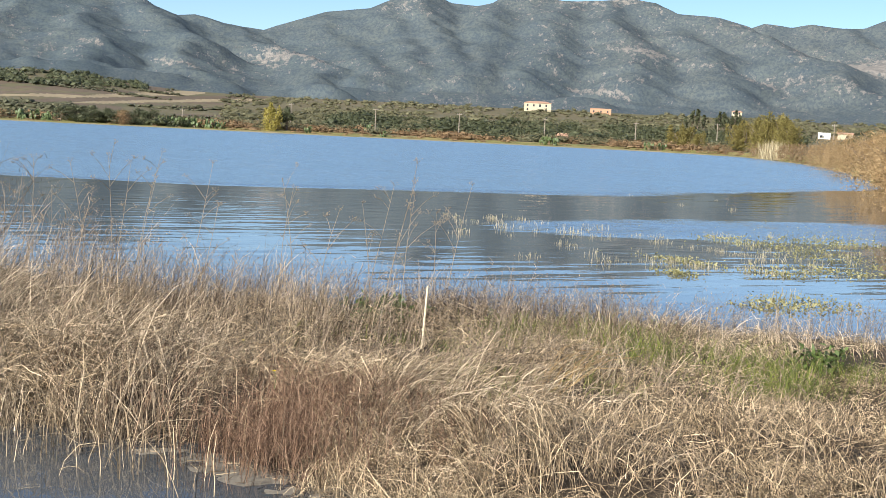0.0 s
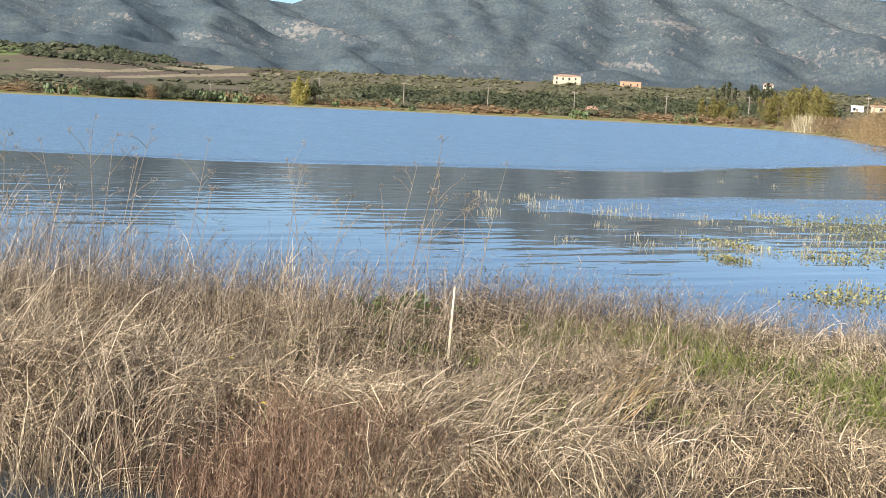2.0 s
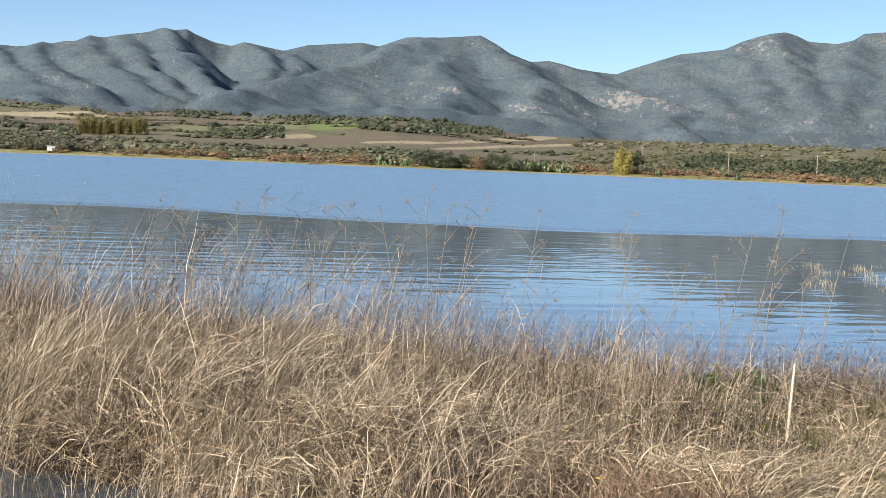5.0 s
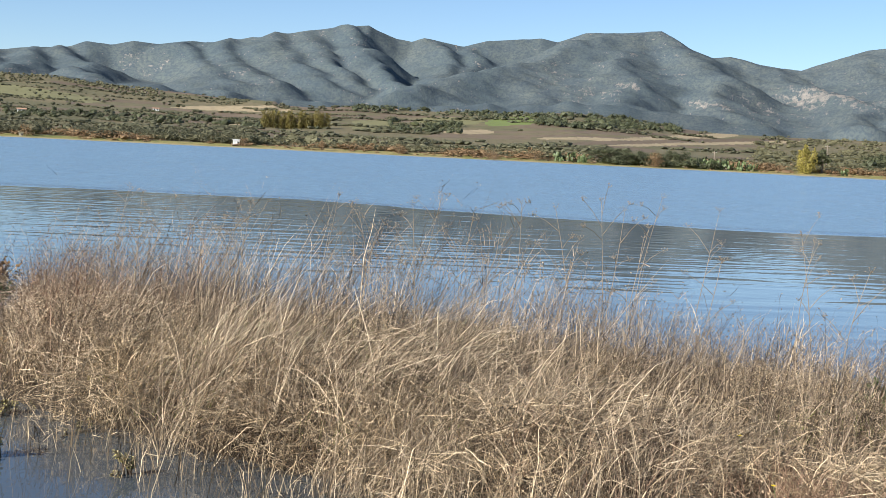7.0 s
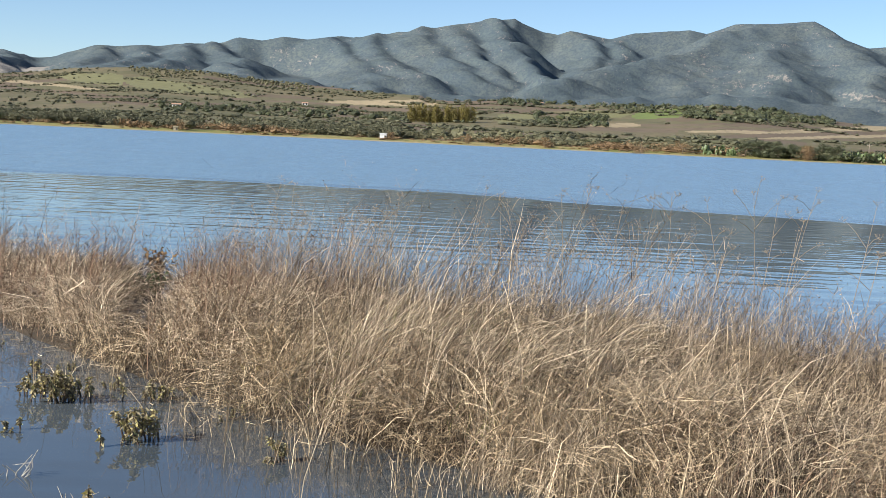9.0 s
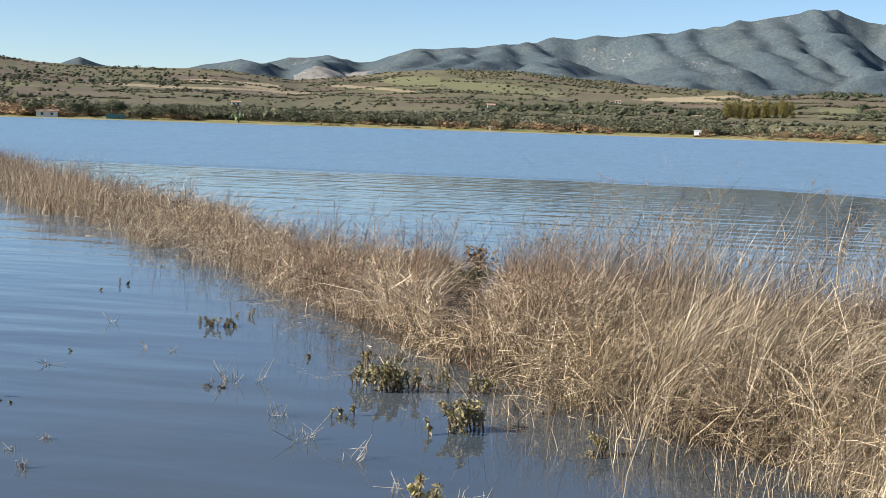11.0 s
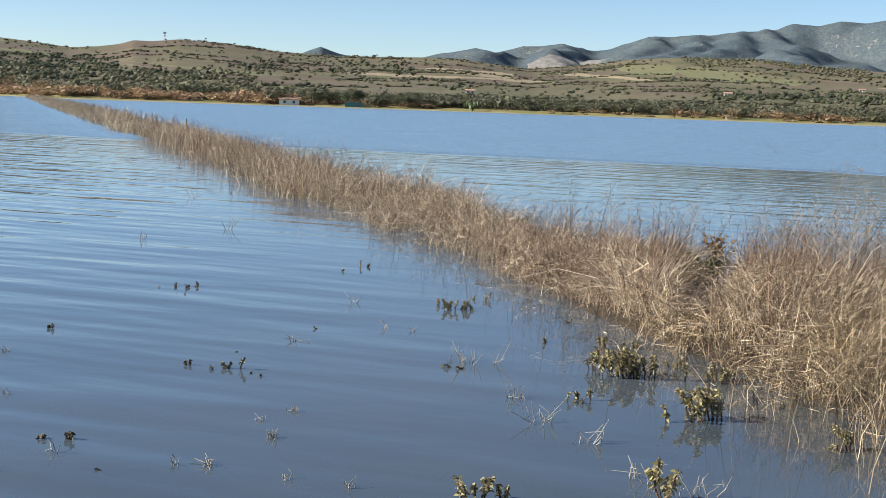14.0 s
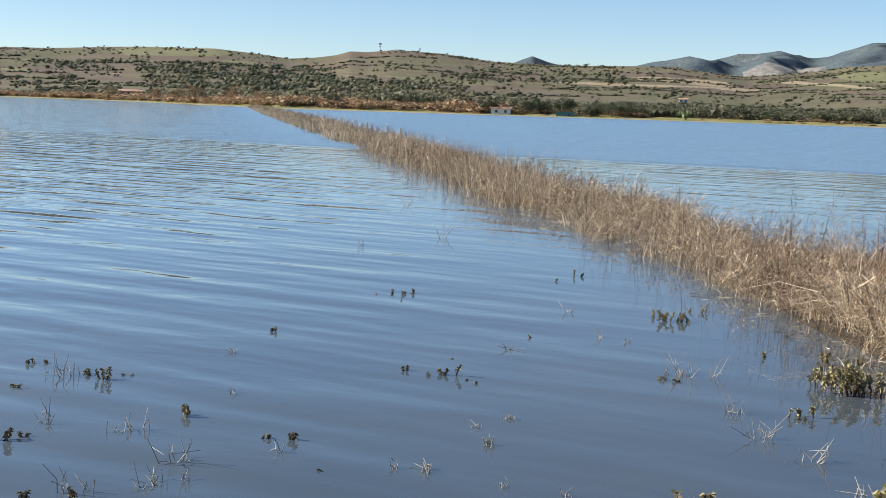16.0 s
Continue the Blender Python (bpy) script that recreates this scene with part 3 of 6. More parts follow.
def build_silt():
    """A film of pale silt that just breaks the surface along the near edge of the bank."""
    s = np.linspace(2.5, 4.2, 150) / (len(NEAR_EDGE) - 1)
    k = np.linspace(-0.55, 0.35, 40)
    P = along(NEAR_EDGE, s)
    G = P[:, None] + k[None, :, None] * np.array((0.72, 0.69))
    x, y = G[..., 0], G[..., 1]
    z = 0.035 * (fbm(x * 1.6 + 5, y * 1.6, 4, 64) - 0.56) - 0.05 * np.clip(-k - 0.3, 0, 1)[None] - 0.02 * np.clip(k, 0, 1)[None]
    me = mesh_of("silt_shelf", np.concatenate([G, z[..., None]], -1).reshape(-1, 3), grid_faces(len(s), len(k))[:, ::-1], smooth=True)
    me.materials.append(SILT)
    tagged(new("silt_shelf", me), "pale wet silt just breaking the water beside the bank", "silt", kind="structure")


build_ground()
build_water()
build_bank()
build_silt()


# ---- grasses ----
def joined(pieces):
    V, F, at = [], [], 0
    for v, f in pieces:
        V.append(v), F.append(f + at)
        at += len(v)
    return np.concatenate(V), np.concatenate(F)


def arcs(root, top, tip, width, rng, segs=4):
    """Tapered straws that rise from root towards top and bow over to tip."""
    n = len(root)
    side = np.cross(tip - root, rng.normal(size=(n, 3)))
    side /= np.linalg.norm(side, axis=1, keepdims=True) + 1e-9
    bend = 0.022 * np.linalg.norm(tip - root, axis=1, keepdims=True)
    rows = []
    for k in range(segs):
        f = k / segs
        mid = root * (1 - f) ** 2 + top * (2 * f * (1 - f)) + tip * f * f
        mid = mid + (rng.normal(size=(n, 3)) * bend if k else 0)
        w = (width * (1 - 0.5 * f) / 2)[:, None] * side
        rows += [mid - w, mid + w]
    rows.append(tip)
    V = np.stack(rows, 1)
    m = V.shape[1]
    tri = []
    for k in range(segs - 1):
        a = 2 * k
        tri += [(a, a + 1, a + 3), (a, a + 3, a + 2)]
    tri.append((m - 3, m - 2, m - 1))
    F = (np.arange(n)[:, None, None] * m + np.array(tri)[None]).reshape(-1, 3)
    return V.reshape(-1, 3), F


STRAW = island_tinted("dry_straw", [(0.0, (0.022, 0.015, 0.008)), (0.42, (0.085, 0.056, 0.03)), (0.66, (0.35, 0.25, 0.142)), (1.0, (0.86, 0.67, 0.42))], 0.75, 0.15, 0.06)
LODGED = island_tinted("lodged_straw", [(0.0, (0.03, 0.021, 0.013)), (0.36, (0.12, 0.084, 0.052)), (0.62, (0.36, 0.268, 0.17)), (1.0, (0.84, 0.67, 0.45))], 0.75, 0.15, 0.06)
DEAD_FORB = island_tinted("dead_forb_stalks", [(0.0, (0.018, 0.012, 0.008)), (0.6, (0.07, 0.045, 0.028)), (1.0, (0.22, 0.15, 0.095))], 0.8, 0.2)
GOLDEN = island_tinted("golden_straw", [(0.0, (0.3, 0.18, 0.065)), (1.0, (0.66, 0.45, 0.19))], 0.6, 0.3, 0.15)
REED = island_tinted("dry_reed", [(0.0, (0.03, 0.019, 0.01)), (0.34, (0.13, 0.085, 0.05)), (0.6, (0.39, 0.28, 0.175)), (1.0, (0.86, 0.69, 0.47))], 0.75, 0.15, 0.06)
RUSSET = island_tinted("russet_stalks", [(0.0, (0.04, 0.02, 0.011)), (0.5, (0.165, 0.095, 0.056)), (1.0, (0.4, 0.26, 0.165))], 0.8, 0.2, 0.1)
GREY_STEM = island_tinted("grey_stalks", [(0.0, (0.035, 0.025, 0.016)), (0.5, (0.17, 0.12, 0.075)), (1.0, (0.5, 0.385, 0.26))], 0.75, 0.25, 0.05)
GREEN_BLADE = island_tinted("green_grass", [(0.0, (0.06, 0.075, 0.014)), (0.5, (0.15, 0.18, 0.03)), (1.0, (0.32, 0.34, 0.07))], 0.6, 0.3, 0.35)
N = len(NEAR_EDGE) - 1


CHANNEL = [(-2.7, 13.0), (-3.3, 15.0), (-3.8, 18.0)]


def on_bank(s, k):
    """Places on the bank, none in the small channel through it."""
    p = along(NEAR_EDGE, s) * (1 - k[:, None]) + along(FAR_EDGE, s) * k[:, None]
    near = line_distance(p[:, 0], p[:, 1], CHANNEL) < 0.38
    p[near] += np.where(s[near, None] > 0.6, (-0.5, 0.5), (0.7, -0.2))
    return p[:, 0], p[:, 1]


def stature(x, y):
    """The growth is low where the bank is broad, and tallest round its bend."""
    return np.clip(1.2 - 0.15 * np.maximum(x, 0.0), 0.56, 1.05) * np.where(x < 0, np.clip(1.05 + 0.03 * x, 0.8, 1.05), 1.0) * (1 - 0.55 * np.exp(-((x - 4.3) ** 2 + (y - 8.5) ** 2) / 0.7))


def stuff(name, V, F, mat, label, category="grass"):
    me = mesh_of(name, V, F)
    me.materials.append(mat)
    return tagged(new(name, me), label, category, kind="stuff")


def tussocks(rng, count, each, s0, s1, k0, k1, h, spread, fall, width, patch=0.0, seed=1, wild=0.7, segs=4):
    """Bunches of straws; the straws of a bunch bow over the same way. s runs along the bank in its corners, k across it."""
    s, k = rng.uniform(s0 / N, s1 / N, count), rng.uniform(k0, k1, count)
    x, y = on_bank(s, k)
    if patch:
        keep = fbm(x * 0.55, y * 0.55, 3, seed) > patch
        x, y = x[keep], y[keep]
    c = len(x)
    turn = 0.5 + (fbm(x * 0.3, y * 0.3, 2, seed + 3) - 0.5) * 6 + rng.normal(0, 0.6, c)
    tall = stature(x, y) * rng.uniform(0.7, 1.25, c) * (0.3 + 1.4 * fbm(x * 0.8, y * 0.8, 2, seed + 7))
    lodge = np.clip(fall + rng.normal(0, 0.25, c), 0.02, 1.3)
    i = np.repeat(np.arange(c), each)
    n = len(i)
    px, py = x[i] + rng.normal(0, spread, n), y[i] + rng.normal(0, spread, n)
    root = np.stack([px, py, np.maximum(bank_z(px, py), -0.05) - 0.02], -1)
    a = turn[i] + rng.normal(0, wild, n)
    L = rng.uniform(h[0], h[1], n) * tall[i]
    f = np.clip(lodge[i] * rng.uniform(0.4, 1.5, n), 0, 1.5)
    up, out = L * np.cos(f * 0.55), L * np.sin(f * 0.55)
    top = root + np.stack([np.cos(a) * out * 0.35, np.sin(a) * out * 0.35, up * 0.75], -1)
    a2 = a + rng.normal(0, 0.25, n)
    out2, up2 = L * np.sin(f), L * np.cos(np.minimum(f, 1.42))
    tip = root + np.stack([np.cos(a2) * out2, np.sin(a2) * out2, np.maximum(up2, 0.05)], -1)
    return arcs(root, top, tip, rng.uniform(*width, n), rng, segs)


def litter(rng, n, s0, s1, k0, k1, length, height, width):
    """Broken straws lying every way over the others."""
    x, y = on_bank(rng.uniform(s0 / N, s1 / N, n), rng.uniform(k0, k1, n))
    keep = fbm(x * 1.3, y * 1.3, 3, 58) > rng.uniform(0.42, 0.6, n)
    x, y = x[keep], y[keep]
    n = len(x)
    z = np.maximum(bank_z(x, y), 0) + np.minimum(np.abs(rng.normal(0, 1, n)), 1.6) * height * stature(x, y) * (0.4 + fbm(x * 0.6, y * 0.6, 2, 77))
    c = np.stack([x, y, z], -1)
    a, e, L = rng.uniform(0, 2 * np.pi, n), rng.normal(0, 0.45, n), rng.uniform(*length, n)
    d = np.stack([np.cos(a) * np.cos(e), np.sin(a) * np.cos(e), np.sin(e)], -1) * L[:, None] / 2
    sag = np.stack([0 * z, 0 * z, rng.uniform(-0.05, 0.12, n) * L], -1)
    return arcs(c - d, c + sag, c + d, rng.uniform(*width, n), rng, 3)


def twiggy(rng, count, s0, s1, k0, k1, h, width, patch=0.0, seed=1, heads=True, round_=None, lean_x=0.1):
    """Dead weeds: a thin stem with forking side shoots and small dry seed heads."""
    x, y = on_bank(rng.uniform(s0 / N, s1 / N, count), rng.uniform(k0, k1, count))
    if round_:
        x, y = rng.normal(round_[0], round_[2], count), rng.normal(round_[1], round_[2], count)
    if patch:
        keep = fbm(x * 0.6, y * 0.6, 3, seed) > patch
        x, y = x[keep], y[keep]
    c = len(x)
    root = np.stack([x, y, np.maximum(bank_z(x, y), -0.05)], -1)
    L = rng.uniform(*h, c) * stature(x, y) * (0.7 + 0.6 * fbm(x * 0.8, y * 0.8, 2, seed + 5))
    lean = rng.normal(0, 0.16, (c, 2)) + (lean_x, 0.0)
    tip = root + np.stack([lean[:, 0] * L, lean[:, 1] * L, L], -1)
    knee = root + (tip - root) * 0.5 + rng.normal(0, 0.03, (c, 3))
    w = rng.uniform(*width, c)
    out = [arcs(root, knee, tip, w, rng, 3)]
    b = 6
    i = np.repeat(np.arange(c), b)
    f = rng.uniform(0.35, 0.95, len(i))[:, None]
    start = root[i] * (1 - f) ** 2 + knee[i] * (2 * f * (1 - f)) + tip[i] * f * f
    a = rng.uniform(0, 2 * np.pi, len(i))
    reach = L[i] * rng.uniform(0.08, 0.28, len(i)) * (1.3 - f[:, 0])
    end = start + np.stack([np.cos(a) * reach, np.sin(a) * reach, reach * rng.uniform(0.4, 1.4, len(i))], -1)
    out.append(arcs(start, (start + end) / 2 + rng.normal(0, 0.01, (len(i), 3)), end, w[i] * 0.7, rng, 2))
    if heads:
        m = rng.uniform(size=len(end)) < 0.55
        p = np.concatenate([end[m], tip])
        s = rng.uniform(0.004, 0.01, len(p))[:, None]
        d = rng.normal(size=(len(p), 3, 3))
        d /= np.linalg.norm(d, axis=2, keepdims=True)
        V = np.concatenate([p[:, None] + d * s[:, None], (p - d.sum(1) * s * 0.6)[:, None]], 1).reshape(-1, 3)
        F = (np.arange(len(p))[:, None, None] * 4 + np.array([(0, 1, 2), (0, 1, 3), (1, 2, 3), (0, 2, 3)])[None]).reshape(-1, 3)
        out.append((V, F))
    return joined(out)


def chaff(rng, n, s0, s1, k0, k1, height, size):
    """Scraps of leaf and seed caught between the straws."""
    x, y = on_bank(rng.uniform(s0 / N, s1 / N, n), rng.uniform(k0, k1, n))
    z = np.maximum(bank_z(x, y), 0) + rng.uniform(0.15, 1.15, n) * height * stature(x, y) * (0.4 + 1.1 * fbm(x * 0.8, y * 0.8, 2, 9))
    p = np.stack([x, y, z], -1)
    V = p[:, None] + rng.normal(size=(n, 3, 3)) * rng.uniform(*size, (n, 1, 1)) * (1, 1, 1.2)
    return V.reshape(-1, 3), np.arange(3 * n).reshape(-1, 3)


def build_grass():
    rng = np.random.default_rng(5)
    # clumps with hollows between them, sheaves that have fallen over, and broken straw
    V, F = joined([tussocks(rng, 520, 60, 0.8, 2.6, 0.0, 0.97, (0.18, 0.5), 0.1, 1.15, (0.0025, 0.006), 0.45, 1, 1.5, 3),
                   tussocks(rng, 900, 70, 2.3, 5.4, 0.06, 0.97, (0.16, 0.52), 0.13, 1.15, (0.0025, 0.0062), 0.46, 2, 1.4, 3),
                   tussocks(rng, 430, 64, 0.8, 2.7, -0.02, 0.42, (0.24, 0.56), 0.1, 1.1, (0.0025, 0.006), 0.42, 27, 1.4, 3),
                   tussocks(rng, 90, 9, 3.0, 5.2, -0.14, 0.02, (0.3, 0.7), 0.22, 0.45, (0.003, 0.006), 0, 26, 2.0),
                   tussocks(rng, 130, 18, 2.6, 5.4, 0.3, 1.0, (0.6, 1.05), 0.18, 0.55, (0.003, 0.006), 0.45, 22, 0.9),
                   litter(rng, 24000, 0.8, 2.5, 0.0, 0.97, (0.06, 0.34), 0.14, (0.0025, 0.006)),
                   litter(rng, 52000, 2.3, 5.3, 0.0, 0.95, (0.06, 0.42), 0.24, (0.0025, 0.006)),
                   chaff(rng, 40000, 2.3, 5.4, 0.08, 1.0, 0.42, (0.003, 0.006)),
                   chaff(rng, 16000, 0.8, 2.5, 0.0, 1.0, 0.3, (0.003, 0.006))])
    stuff("dry_grass", V, F, STRAW, "tangled pale dry grass bowed over the bank")
    V, F = joined([tussocks(rng, 440, 48, 2.6, 5.2, 0.1, 0.9, (0.35, 0.8), 0.1, 1.35, (0.0024, 0.0055), 0.46, 21, 0.3),
                   tussocks(rng, 150, 46, 3.1, 4.6, -0.02, 0.3, (0.35, 0.75), 0.1, 1.3, (0.0026, 0.006), 0.36, 29, 0.3),
                   tussocks(rng, 240, 44, 0.8, 2.7, 0.0, 0.9, (0.4, 0.75), 0.08, 1.3, (0.0026, 0.006), 0.45, 23, 0.35)])
    stuff("lodged_grass", V, F, LODGED, "pale dry grass lying in combed swaths")
    V, F = joined([twiggy(rng, 1500, 1.6, 5.4, 0.72, 1.02, (0.4, 0.85), (0.003, 0.006), 0.53, 55),
                   twiggy(rng, 700, 2.4, 5.2, 0.35, 0.75, (0.4, 0.7), (0.003, 0.006), 0.55, 57)])
    stuff("dead_forbs", V, F, DEAD_FORB, "dark clumps of dead branching weeds on the bank", "weeds")
    V, F = joined([twiggy(rng, 1500, 0.6, 2.4, 0.4, 1.0, (0.35, 0.75), (0.0025, 0.005), 0.38, 3),
                   twiggy(rng, 2300, 0.5, 2.6, 0.78, 1.03, (0.45, 0.95), (0.003, 0.0055), 0.44, 33),
                   twiggy(rng, 3000, 2.2, 5.6, 0.4, 1.03, (0.55, 1.15), (0.003, 0.0055), 0.47, 3)])
    V, F = joined([(V, F), twiggy(rng, 1900, 0.7, 2.5, 0.05, 0.95, (0.3, 0.62), (0.003, 0.006), 0.36, 44, False),
                   twiggy(rng, 1100, 2.3, 5.4, 0.05, 0.95, (0.35, 0.7), (0.0035, 0.006), 0.36, 43, False)])
    stuff("grey_weeds", V, F, GREY_STEM, "thin grey-brown dead weeds with small seed heads", "weeds")
    V, F = joined([twiggy(rng, 800, 1.9, 6.2, 0.42, 1.0, (0.9, 1.6), (0.004, 0.0075), 0.4, 4, True, None, 0.26),
                   twiggy(rng, 420, 2.0, 6.0, 0.3, 1.0, (0.7, 1.2), (0.004, 0.0075), 0.4, 14, True, None, 0.2)])
    stuff("tall_weeds", V, F, GREY_STEM, "tall thin dead weeds standing above the grass", "weeds")
    V, F = joined([twiggy(rng, 500, 2.3, 3.6, 0.0, 0.3, (0.3, 0.5), (0.003, 0.005), 0.45, 4, False),
                   twiggy(rng, 1100, 0, 0, 0, 0, (0.3, 0.55), (0.003, 0.006), 0.0, 4, False, (2.6, 6.65, 0.34)),
                   twiggy(rng, 260, 0, 0, 0, 0, (0.28, 0.46), (0.003, 0.006), 0.0, 5, False, (2.35, 6.9, 0.22)),
                   twiggy(rng, 160, 0, 0, 0, 0, (0.25, 0.42), (0.003, 0.006), 0.0, 6, False, (2.95, 7.4, 0.2)),
                   tussocks(rng, 24, 40, 2.05, 3.0, 0.0, 0.25, (0.22, 0.42), 0.15, 0.3, (0.003, 0.006), 0.38, 4)])
    stuff("russet_weeds", V, F, RUSSET, "low reddish-brown dead weeds on the bank", "weeds")
    V, F = joined([tussocks(rng, 210, 40, 0.8, 2.6, 0.25, 0.85, (0.14, 0.36), 0.12, 0.8, (0.003, 0.0055), 0.58, 6),
                   tussocks(rng, 200, 30, 2.3, 4.8, 0.1, 0.9, (0.15, 0.4), 0.1, 0.6, (0.003, 0.006), 0.48, 15)])
    n = 2800
    spot = np.array([(6.6, 8.2, 0.2), (7.0, 7.3, 0.25), (6.6, 6.5, 0.25), (6.7, 9.2, 0.3), (5.9, 9.6, 0.25), (7.6, 7.0, 0.3)])[rng.integers(0, 6, n)]
    r0 = np.stack([rng.normal(spot[:, 0], spot[:, 2]), rng.normal(spot[:, 1], spot[:, 2] * 0.7), np.full(n, 0.1)], -1)
    r0[:, 2] = bank_z(r0[:, 0], r0[:, 1])
    a, L = rng.uniform(0, 6.28, n), rng.uniform(0.14, 0.36, n)
    e = r0 + np.stack([np.cos(a) * L * 0.5, np.sin(a) * L * 0.5, L * rng.uniform(0.5, 1.0, n)], -1)
    V, F = joined([(V, F), arcs(r0, (r0 + e) / 2 + (0, 0, 0.06), e, rng.uniform(0.003, 0.006, n), rng, 3)])
    green = V, F
    n = 34
    r0 = np.stack([rng.normal(4.6, 0.06, n), rng.normal(6.9, 0.06, n), np.full(n, 0.2)], -1)
    e = r0 + np.stack([rng.normal(1.15, 0.2, n), rng.normal(0.75, 0.18, n), rng.normal(0.16, 0.08, n)], -1)
    stuff("golden_sheaf", *arcs(r0, (r0 + e) / 2 + (0, 0, 0.45), e, rng.uniform(0.004, 0.008, n), rng), GOLDEN, "sheaf of golden straw bent over the dry grass")
    V, F = green
    stuff("green_grass", V, F, GREEN_BLADE, "fresh green grass between the dry tufts")
    V, F = joined([tussocks(rng, 1100, 50, 5.0, 7.0, 0.16, 1.0, (0.3, 0.72), 0.12, 1.05, (0.0032, 0.007), 0.36, 8, 1.6, 3),
                   tussocks(rng, 1100, 36, 6.8, 8.2, 0.14, 1.0, (0.35, 0.95), 0.22, 0.9, (0.006, 0.013), 0.36, 9, 1.8, 2),
                   tussocks(rng, 2200, 20, 8.0, 10, 0.0, 1.0, (0.4, 1.15), 0.4, 0.9, (0.014, 0.03), 0.3, 10, 2.0, 2),
                   litter(rng, 16000, 5.0, 7.2, 0.1, 1.0, (0.12, 0.45), 0.32, (0.004, 0.008)),
                   chaff(rng, 26000, 5.0, 7.6, 0.1, 1.0, 0.45, (0.004, 0.008))])
    stuff("reed_strip", V, F, REED, "long strip of dry reeds standing in the lake", "reeds")
    V, F = joined([twiggy(rng, 1700, 5.0, 7.2, 0.06, 1.02, (0.5, 1.15), (0.0035, 0.0065), 0.4, 12),
                   twiggy(rng, 1300, 7.0, 8.2, 0.0, 1.0, (0.6, 1.35), (0.006, 0.011), 0.42, 13),
                   twiggy(rng, 1000, 8.1, 10, 0.0, 1.0, (0.8, 1.5), (0.015, 0.03), 0.4, 19, False)])
    reeds = V, F
    n = 700
    x, y = on_bank(rng.uniform(1.9 / N, 7.0 / N, n), rng.uniform(-0.06, 0.1, n))
    c = np.stack([x, y, np.maximum(bank_z(x, y), 0) + rng.uniform(0.004, 0.02, n)], -1)
    a = rng.normal(0.6, 0.9, n)
    d = np.stack([np.cos(a), np.sin(a), 0 * a], -1) * rng.uniform(0.02, 0.1, n)[:, None]
    stuff("floating_straw", *arcs(c - d, c + rng.normal(0, 0.01, (n, 3)) * (1, 1, 0), c + d, rng.uniform(0.003, 0.008, n), rng, 2), STRAW, "broken straw floating along the edge of the bank")
    stuff("russet_reeds", *reeds, RUSSET, "reddish-brown dead stalks among the dry reeds", "reeds")


build_grass()
# ---- far shrubs and trees ----
def leaves_at(rng, p, d, size):
    n = len(p)
    a = np.cross(d, rng.normal(size=(n, 3)))
    a /= np.linalg.norm(a, axis=1, keepdims=True) + 1e-9
    b = np.cross(d, a) + 0.5 * d * rng.normal(size=(n, 1))
    s = size * rng.uniform(0.6, 1.3, n)[:, None]
    V = np.stack([p - a * s, p + a * s, p + b * s * 1.3, p - b * s * 0.9], 1).reshape(-1, 3)
    return V, (np.arange(n)[:, None] * 4 + np.array([0, 2, 1, 3])[None])


def lump(rng, leaves, size, fine=1, body=0.7):
    """An uneven bush: a lumpy inner body wrapped in loose leafy pieces that stand well off it."""
    bm = bmesh.new()
    bmesh.ops.create_icosphere(bm, subdivisions=fine, radius=0.4)
    v = np.array([p.co[:] for p in bm.verts])
    f = np.array([[p.index for p in q.verts] for q in bm.faces])
    bm.free()
    o = rng.uniform(0, 50, 3)
    n = fbm(v[:, 0] * 4.5 + o[0] + v[:, 2] * 3, v[:, 1] * 4.5 + o[1] - v[:, 2] * 3, 3, int(o[2]))
    v = v * body * (0.2 + 1.05 * n)[:, None] * (1.1, 1.1, 0.9) + (0, 0, 0.34)
    v[:, 2] = np.maximum(v[:, 2], 0.0)
    c = rng.normal(0, 0.26, (6, 3)) * (1, 1, 0.35) + (0, 0, 0.42)
    d = rng.normal(size=(leaves, 3))
    d /= np.linalg.norm(d, axis=1, keepdims=True)
    p = c[rng.integers(0, 6, leaves)] + d * rng.uniform(0.12, 0.34, (leaves, 1)) * (1, 1, 0.85)
    p[:, 2] = np.maximum(p[:, 2], 0.04)
    a = rng.normal(size=(leaves, 3, 3))
    lv = (p[:, None] + a * size).reshape(-1, 3)
    return np.concatenate([v, lv]), np.concatenate([f, np.arange(leaves * 3).reshape(-1, 3) + len(v)])


def stamp(rng, variants, x, y, z, w, h):
    """Copies of unit clumps at places, w wide and h high, joined."""
    V, F, at = [], [], 0
    which = rng.integers(0, len(variants), len(x))
    turn = rng.uniform(0, 2 * np.pi, len(x))
    for i, (v, f) in enumerate(variants):
        m = which == i
        if not m.any():
            continue
        c, s = np.cos(turn[m])[:, None], np.sin(turn[m])[:, None]
        P = np.stack([(v[None, :, 0] * c - v[None, :, 1] * s) * w[m][:, None] + x[m][:, None],
                      (v[None, :, 0] * s + v[None, :, 1] * c) * w[m][:, None] + y[m][:, None], v[None, :, 2] * h[m][:, None] + z[m][:, None]], -1)
        V.append(P.reshape(-1, 3))
        F.append((f[None] + np.arange(m.sum())[:, None, None] * len(v)).reshape(-1, f.shape[1]) + at)
        at += len(V[-1])
    return np.concatenate(V), np.concatenate(F)


